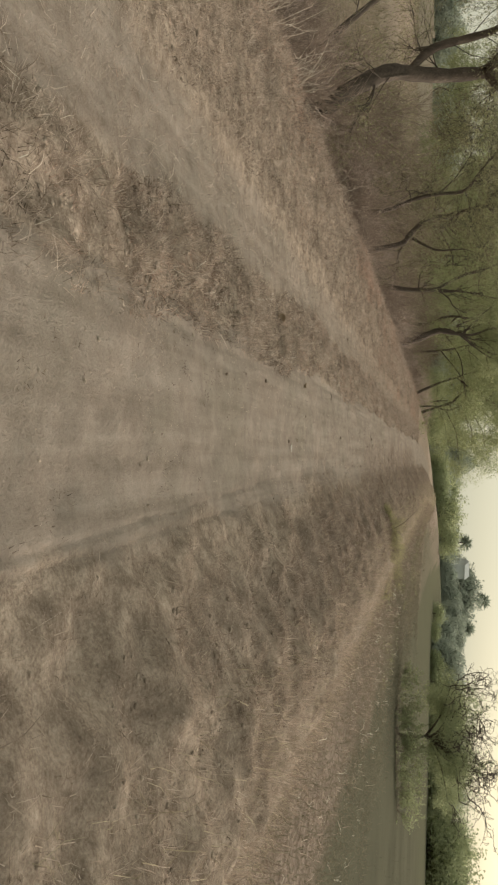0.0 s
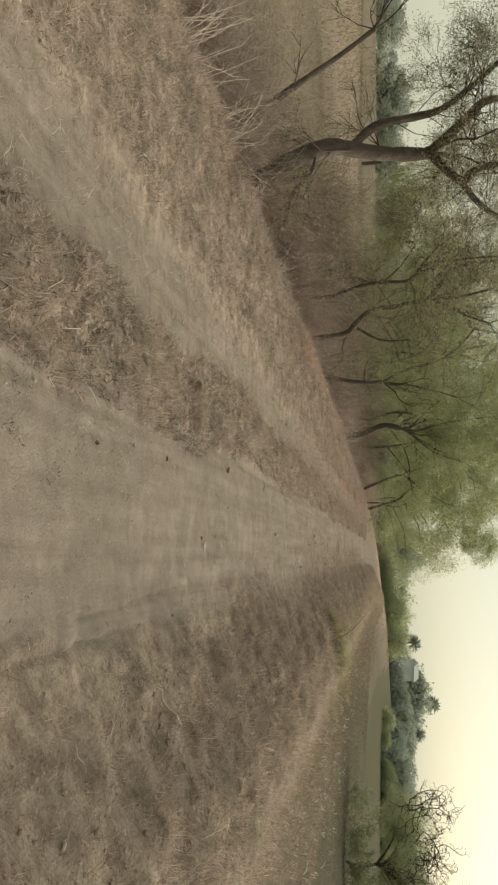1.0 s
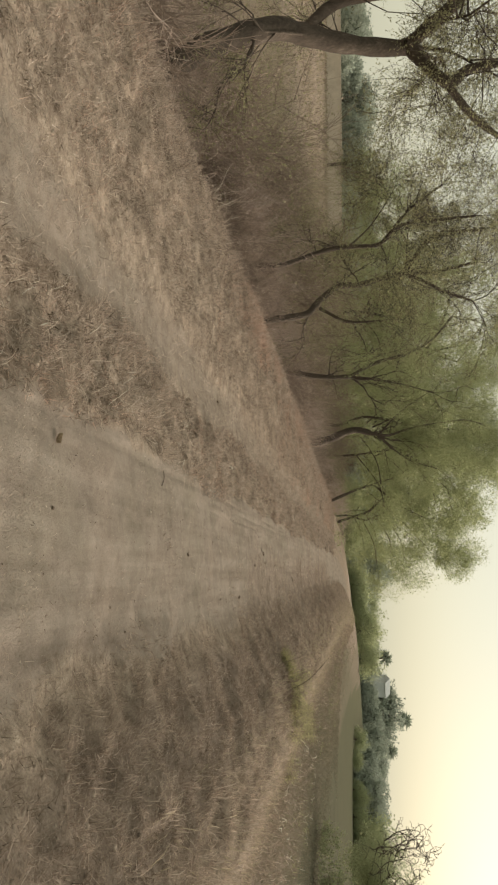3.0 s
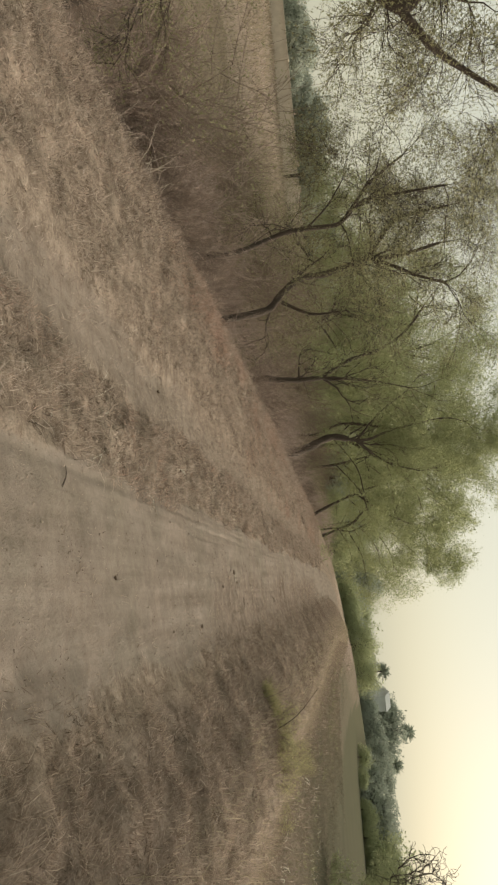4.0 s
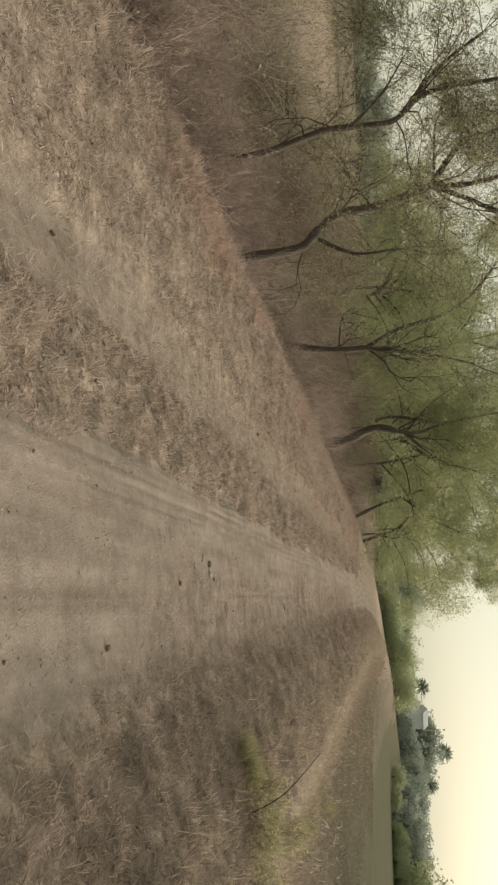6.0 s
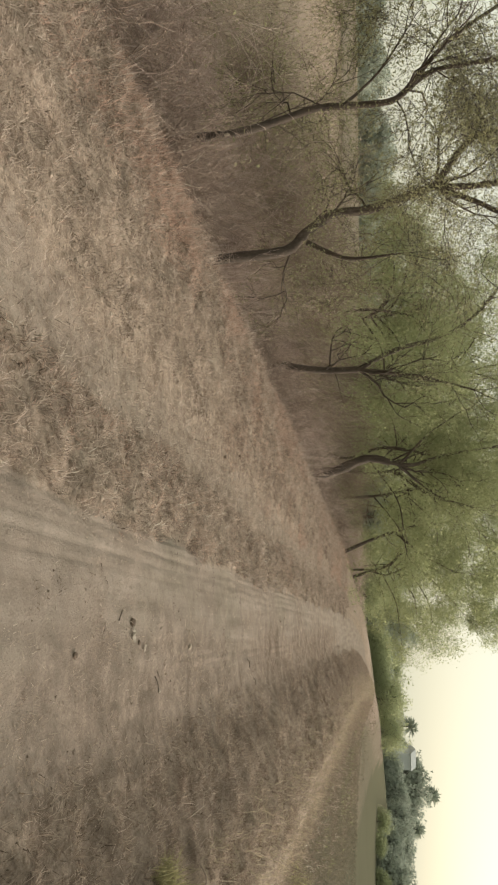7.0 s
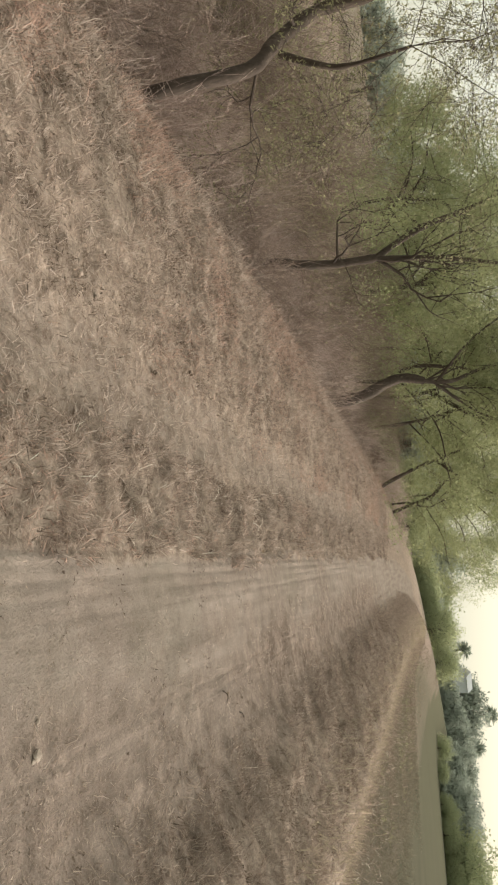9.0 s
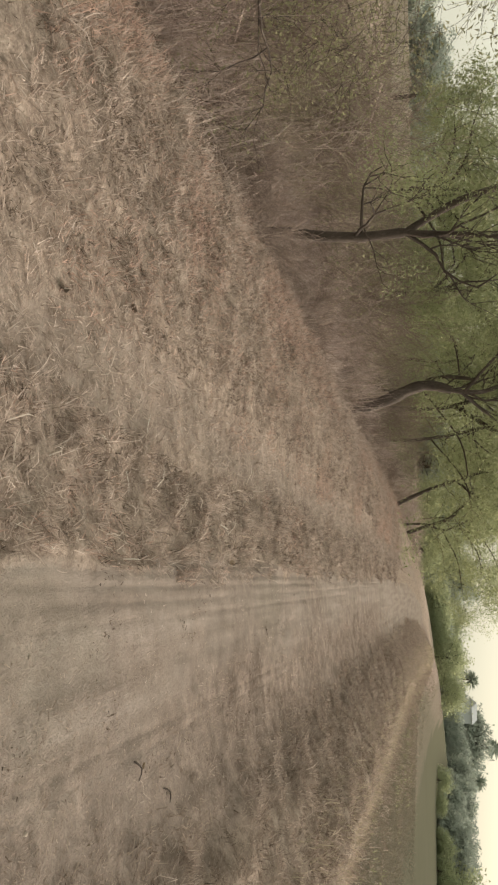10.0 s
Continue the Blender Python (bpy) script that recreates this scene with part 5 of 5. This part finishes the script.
for f in ((0, 1, 5, 4), (2, 3, 4, 5), (0, 4, 3), (1, 2, 5), (3, 2, 1, 0)):
    bm.faces.new([v[i] for i in f])
part("roof", bm, TIN, house, "pale grey sheet roof")


# ---- litter on the lane ----
def lump(seed, size, flat, material, name, label, category, group=""):
    """A small uneven lump: a clod, a stone, a crumpled scrap."""
    rr = random.Random(seed)
    bm = bmesh.new()
    bmesh.ops.create_icosphere(bm, subdivisions=2, radius=size / 2)
    for v in bm.verts:
        v.co *= 1 + 0.45 * noise.noise(v.co * (2.2 / size) + Vector((seed, 0, 0)))
        v.co.z *= flat
    me = bpy.data.meshes.new(name)
    bm.to_mesh(me)
    bm.free()
    me.materials.append(material)
    return tagged(new(name, me), label, category, group)


def crumpled(seed, long, wide, material, name, label):
    """A torn flat scrap: a creased sheet with an uneven, forked outline."""
    bm = bmesh.new()
    rr = random.Random(seed)
    rows = []
    for i in range(9):
        t = i / 8
        w = wide * (0.35 + 0.65 * math.sin(math.pi * min(1.0, t * 1.15)) ** 0.7) * rr.uniform(0.6, 1.1)
        sway = wide * rr.uniform(-0.25, 0.25)
        rows.append([bm.verts.new((sx * w * 0.5 + sway, (t - 0.5) * long + (0.22 * long * (abs(sx) - 0.5) if i == 8 else 0), 0.004 + abs(rr.gauss(0, 0.07)) * wide + 0.12 * wide * (1 - abs(sx)))) for sx in (-1, -0.55, -0.1, 0.4, 1)])
    for a, b in zip(rows, rows[1:]):
        for k in range(4):
            bm.faces.new((a[k], a[k + 1], b[k + 1], b[k]))
    bmesh.ops.recalc_face_normals(bm, faces=bm.faces[:])
    if bm.faces[0].normal.z < 0:
        bmesh.ops.reverse_faces(bm, faces=bm.faces[:])
    bmesh.ops.solidify(bm, geom=bm.faces[:], thickness=0.002)
    bmesh.ops.recalc_face_normals(bm, faces=bm.faces[:])
    me = bpy.data.meshes.new(name)
    bm.to_mesh(me)
    bm.free()
    me.materials.append(material)
    return tagged(new(name, me), label, "litter")


def curled_leaf(size, curl, material, label):
    bm = bmesh.new()
    rows = []
    for i in range(7):
        t = i / 6
        w = size * 0.34 * math.sin(math.pi * min(0.97, 0.06 + t * 0.92))
        rows.append([bm.verts.new((sx * w, (t - 0.5) * size, curl * size * (abs(sx) ** 1.5) * 0.6 + curl * size * (t - 0.5) ** 2 + 0.004)) for sx in (-1, -0.5, 0, 0.5, 1)])
    for a, b in zip(rows, rows[1:]):
        for k in range(4):
            bm.faces.new((a[k], a[k + 1], b[k + 1], b[k]))
    me = bpy.data.meshes.new("dead_leaf")
    bm.to_mesh(me)
    bm.free()
    me.materials.append(material)
    return tagged(new("dead_leaf", me), label, "leaf", "dead leaves on the lane")


def lay(ob, x, y, turn, up=0.0, tip=0.0):
    ob.matrix_basis = pose(x, y, float(height(x, y)) + up, tip, 0, turn)
    return ob


lay(crumpled(1, 0.07, 0.04, PAPER, "paper_scrap", "crumpled white paper scrap lying on the lane"), 0.01, 6.97, 70, 0.006)
lay(lump(2, 0.03, 0.5, DARK_LEAF, "clod", "small dark clod beside the paper scrap", "clod"), -0.05, 6.93, 20, 0.005)
lay(lump(3, 0.045, 0.55, STONE, "stone", "dusty pale stone on the lane", "stone"), -0.12, 16.27, 40, 0.01)
lay(lump(4, 0.055, 0.55, DARK_LEAF, "clod", "dark crumbled clod beside a pale scrap", "clod"), -0.29, 14.92, 10, 0.01)
lay(crumpled(5, 0.10, 0.05, SCRAP, "scrap", "crumpled pale scrap lying on the lane"), -0.22, 14.93, 100, 0.008)
lay(lump(8, 0.03, 0.5, DARK_LEAF, "clod", "small dark clod between two pale scraps", "clod"), -0.17, 15.04, 40, 0.006)
lay(crumpled(9, 0.06, 0.03, SCRAP, "scrap", "small pale scrap lying on the lane"), -0.135, 15.14, 40, 0.008)
lay(lump(10, 0.04, 0.5, DARK_LEAF, "clod", "dark clod on the lane", "clod"), -0.12, 14.07, 55, 0.008)
lay(lump(11, 0.024, 0.5, SCRAP, "stone", "white chip of stone on the lane", "stone"), 0.15, 15.46, 20, 0.006)
lay(lump(6, 0.034, 0.6, DARK_LEAF, "clod", "dark clod with a pale chip on the lane", "clod"), 0.23, 12.68, 15, 0.01)
lay(lump(7, 0.02, 0.6, STONE, "stone", "white chip of stone on the lane", "stone"), 0.255, 12.62, 15, 0.005)
leaf_pale = solid("pale_dead_leaf", [(0.3, (0.20, 0.15, 0.10)), (0.7, (0.36, 0.28, 0.19))], 30.0, 0.8, 0.4, 120.0)
for k, (x, y, size, m) in enumerate(((-0.45, 5.0, 0.035, DARK_LEAF), (-0.66, 7.88, 0.055, leaf_pale), (-2.27, 18.8, 0.05, DARK_LEAF), (-2.1, 18.1, 0.06, DARK_LEAF), (-0.52, 6.1, 0.03, DARK_LEAF),
                                     (-1.85, 12.2, 0.04, DARK_LEAF), (-1.2, 12.67, 0.035, DARK_LEAF), (-0.18, 10.37, 0.03, DARK_LEAF), (-0.92, 20.48, 0.06, leaf_pale), (0.1, 18.8, 0.03, leaf_pale))):
    lay(curled_leaf(size, 0.5 + 0.1 * (k % 3), m, "curled pale dead leaf on the ground" if m is leaf_pale else "small dark dead leaf on the ground"), x, y, k * 67)
bowl = bmesh.new()
bmesh.ops.create_uvsphere(bowl, u_segments=16, v_segments=10, radius=0.05)
bmesh.ops.delete(bowl, geom=[v for v in bowl.verts if v.co.z > 0.012], context="VERTS")
bmesh.ops.solidify(bowl, geom=bowl.faces[:], thickness=0.004)
me = bpy.data.meshes.new("broken_bowl")
bowl.to_mesh(me)
bowl.free()
me.materials.append(leaf_pale)
lay(tagged(new("broken_bowl", me), "small broken clay bowl lying among dry weeds", "bowl"), -1.22, 7.08, 30, 0.035, 35)


def stick(points, radius, label, material, group="sticks"):
    w = Wood(int(abs(points[0][0]) * 100))
    base = Vector(points[0])
    w.limb([Vector(p) - base for p in points], radius, radius * 0.5, 5)
    ob = new("stick", w.mesh("stick", material))
    ob.matrix_basis = pose(*base)
    return tagged(ob, label, "stick", group)


def stem_bunch(x, y, n, tall, lean, seed):
    """Straight bleached stems that stand in a bunch and lean one way."""
    r = random.Random(seed)
    top = empty("stem_bunch", pose(x, y, float(height(x, y))), "bunch of bleached straight stems at the bank's edge", "dead stems", "stem bunches on the bank")
    for k in range(n):
        q = Vector((r.gauss(0, 0.10), r.gauss(0, 0.16), -0.03))
        d = Vector((lean[0] + r.gauss(0, 0.32), lean[1] + r.gauss(0, 0.42), 1.0)).normalized()
        t = tall * r.uniform(0.45, 1.1)
        pts = [q, q + d * t * 0.4, q + d * t * 0.75 + Vector((r.gauss(0, 0.03), r.gauss(0, 0.03), -0.02)), q + d * t + Vector((lean[0] * 0.1, lean[1] * 0.1, r.uniform(-0.12, 0.0)))]
        one = Wood(seed * 50 + k)
        one.tube(pts, [0.0036, 0.0032, 0.0026, 0.0016], 4)
        part("stem", one.mesh("stem", STEM), STEM, top)


def dead_branch(x, y, reach, seed, up=0.0, turn=0.0):
    """A fallen pale branch with crooked forking twigs."""
    w = Wood(seed)
    r = w.r

    def run(p, d, length, radius, level):
        pts, q, dd = [p], p, d.normalized()
        for k in range(6):
            dd = (dd + Vector((r.gauss(0, 0.22), r.gauss(0, 0.22), r.gauss(-0.05, 0.16)))).normalized()
            q = q + dd * length / 6
            pts.append(q)
        w.tube(pts, [max(radius * (1 - 0.75 * k / 6), 0.002) for k in range(7)], 4)
        for k in range(2, 7):
            if level and r.random() < 0.85:
                run(pts[k], dd + Vector((r.gauss(0, 0.9), r.gauss(0, 0.9), r.gauss(0.1, 0.6))), length * r.uniform(0.3, 0.55), radius * 0.6, level - 1)
    a = radians(turn)
    run(Vector((0, 0, 0.0)), Vector((math.cos(a), math.sin(a), 0.75)), reach, 0.0055, 2)
    ob = new("dead_branch", w.mesh("dead_branch", BARK_TWIG))
    ob.matrix_basis = pose(x, y, float(height(x, y)) + up)
    return tagged(ob, "fallen pale branch with crooked twigs on the bank", "branch", "dead branches on the bank")


for k, (x, y, n, tall, lean) in enumerate(((-4.35, 7.2, 16, 0.75, (-0.35, -0.1)), (-4.45, 8.1, 10, 0.5, (-0.3, 0.1)), (-4.5, 9.0, 20, 0.7, (-0.25, -0.1)), (-4.55, 9.7, 7, 0.45, (-0.2, 0.2)), (-4.4, 6.2, 12, 0.6, (-0.4, 0.0)),
                                           (-4.6, 13.2, 12, 0.6, (-0.2, -0.2)), (-4.7, 14.3, 14, 0.6, (-0.15, 0.1)), (-4.7, 16.5, 9, 0.5, (-0.2, 0.1)))):
    stem_bunch(x, y, n, tall, lean, 300 + k)
for k, (x, y, reach, turn) in enumerate(((-4.5, 9.1, 1.0, 60), (-4.7, 10.2, 0.8, 40), (-4.6, 8.0, 0.6, 150), (-4.75, 12.6, 0.8, 110), (-4.7, 13.6, 1.0, 70), (-4.8, 14.6, 0.9, 40), (-4.75, 15.2, 0.8, 120), (-4.8, 16.4, 0.8, 60),
                                         (-4.9, 18.0, 0.9, 80), (-4.95, 20.5, 1.0, 100), (-5.0, 22.5, 1.0, 60), (-5.0, 11.4, 0.8, 80), (-5.1, 25.0, 1.1, 80))):
    dead_branch(x, y, reach, 330 + k, 0.0, turn)
br = random.Random(31)
for k in range(22):
    y, u = br.uniform(12, 28), br.uniform(-6.4, -5.1)
    dead_branch(u + float(bend(y)), y, br.uniform(0.9, 1.6), 360 + k, 0.0, br.uniform(0, 360))
g = lambda x, y, up: (x, y, float(height(x, y)) + up)
stick([g(-0.64, 9.64, 0.006), g(-0.70, 9.69, 0.009), g(-0.76, 9.73, 0.006)], 0.0045, "short dark stick lying on the lane", BARK)
stick([g(1.46, 14.4, 0.0), (1.3, 14.36, 0.6), (1.02, 14.3, 0.86)], 0.006, "dark dry stick leaning out of the shrub", BARK)
stick([g(1.12, 14.3, 0.0), (1.02, 14.32, 0.5), (0.92, 14.34, 0.58), (0.84, 14.36, 0.53)], 0.005, "pale curved stem beside the shrub", BARK_PALE)
stick([g(0.05, 15.36, 0.005), g(0.1, 15.41, 0.008), g(0.16, 15.43, 0.006)], 0.003, "short dark stick lying on the lane", BARK)
stick([g(0.02, 15.42, 0.005), g(0.09, 15.47, 0.008)], 0.004, "short pale stick lying on the lane", BARK_PALE)
stick([g(-0.3, 14.68, 0.005), g(-0.36, 14.72, 0.008)], 0.005, "short dark stick lying on the lane", BARK)
stick([g(0.88, 5.52, 0.005), g(0.82, 5.44, 0.03), g(0.76, 5.36, 0.045), g(0.71, 5.29, 0.05), g(0.69, 5.25, 0.03)], 0.005, "long pale curved stem lying on the low bank", STRAW)
stick([g(0.87, 5.5, 0.008), g(0.93, 5.58, 0.012)], 0.004, "short pale stem lying on the low bank", STEM)
stick([g(0.06, 18.7, 0.005), g(0.10, 18.74, 0.02), g(0.15, 18.72, 0.012)], 0.005, "small dead sprig lying on the lane", BARK)
stick([g(0.28, 19.1, 0.005), g(0.31, 19.16, 0.02), g(0.36, 19.15, 0.012)], 0.005, "small dead sprig lying on the lane", BARK)
pebbles = [lump(20 + k, 0.03, 0.6, STONE if k % 2 else DARK_LEAF, "pebble", "small pebble lying on the lane", "pebble", "pebbles on the lane") for k in range(4)]
pr = random.Random(12)
for k in range(90):
    x, y = pr.uniform(-1.0, 0.6), 2.5 + 22 * pr.random()
    p = copy_thing(pebbles[k % 4], pose(x, y, float(height(x, y)) + 0.003, 0, 0, pr.uniform(0, 360)) @ Matrix.Scale(pr.uniform(0.2, 0.75), 4))
for p in pebbles:
    bpy.data.objects.remove(p)
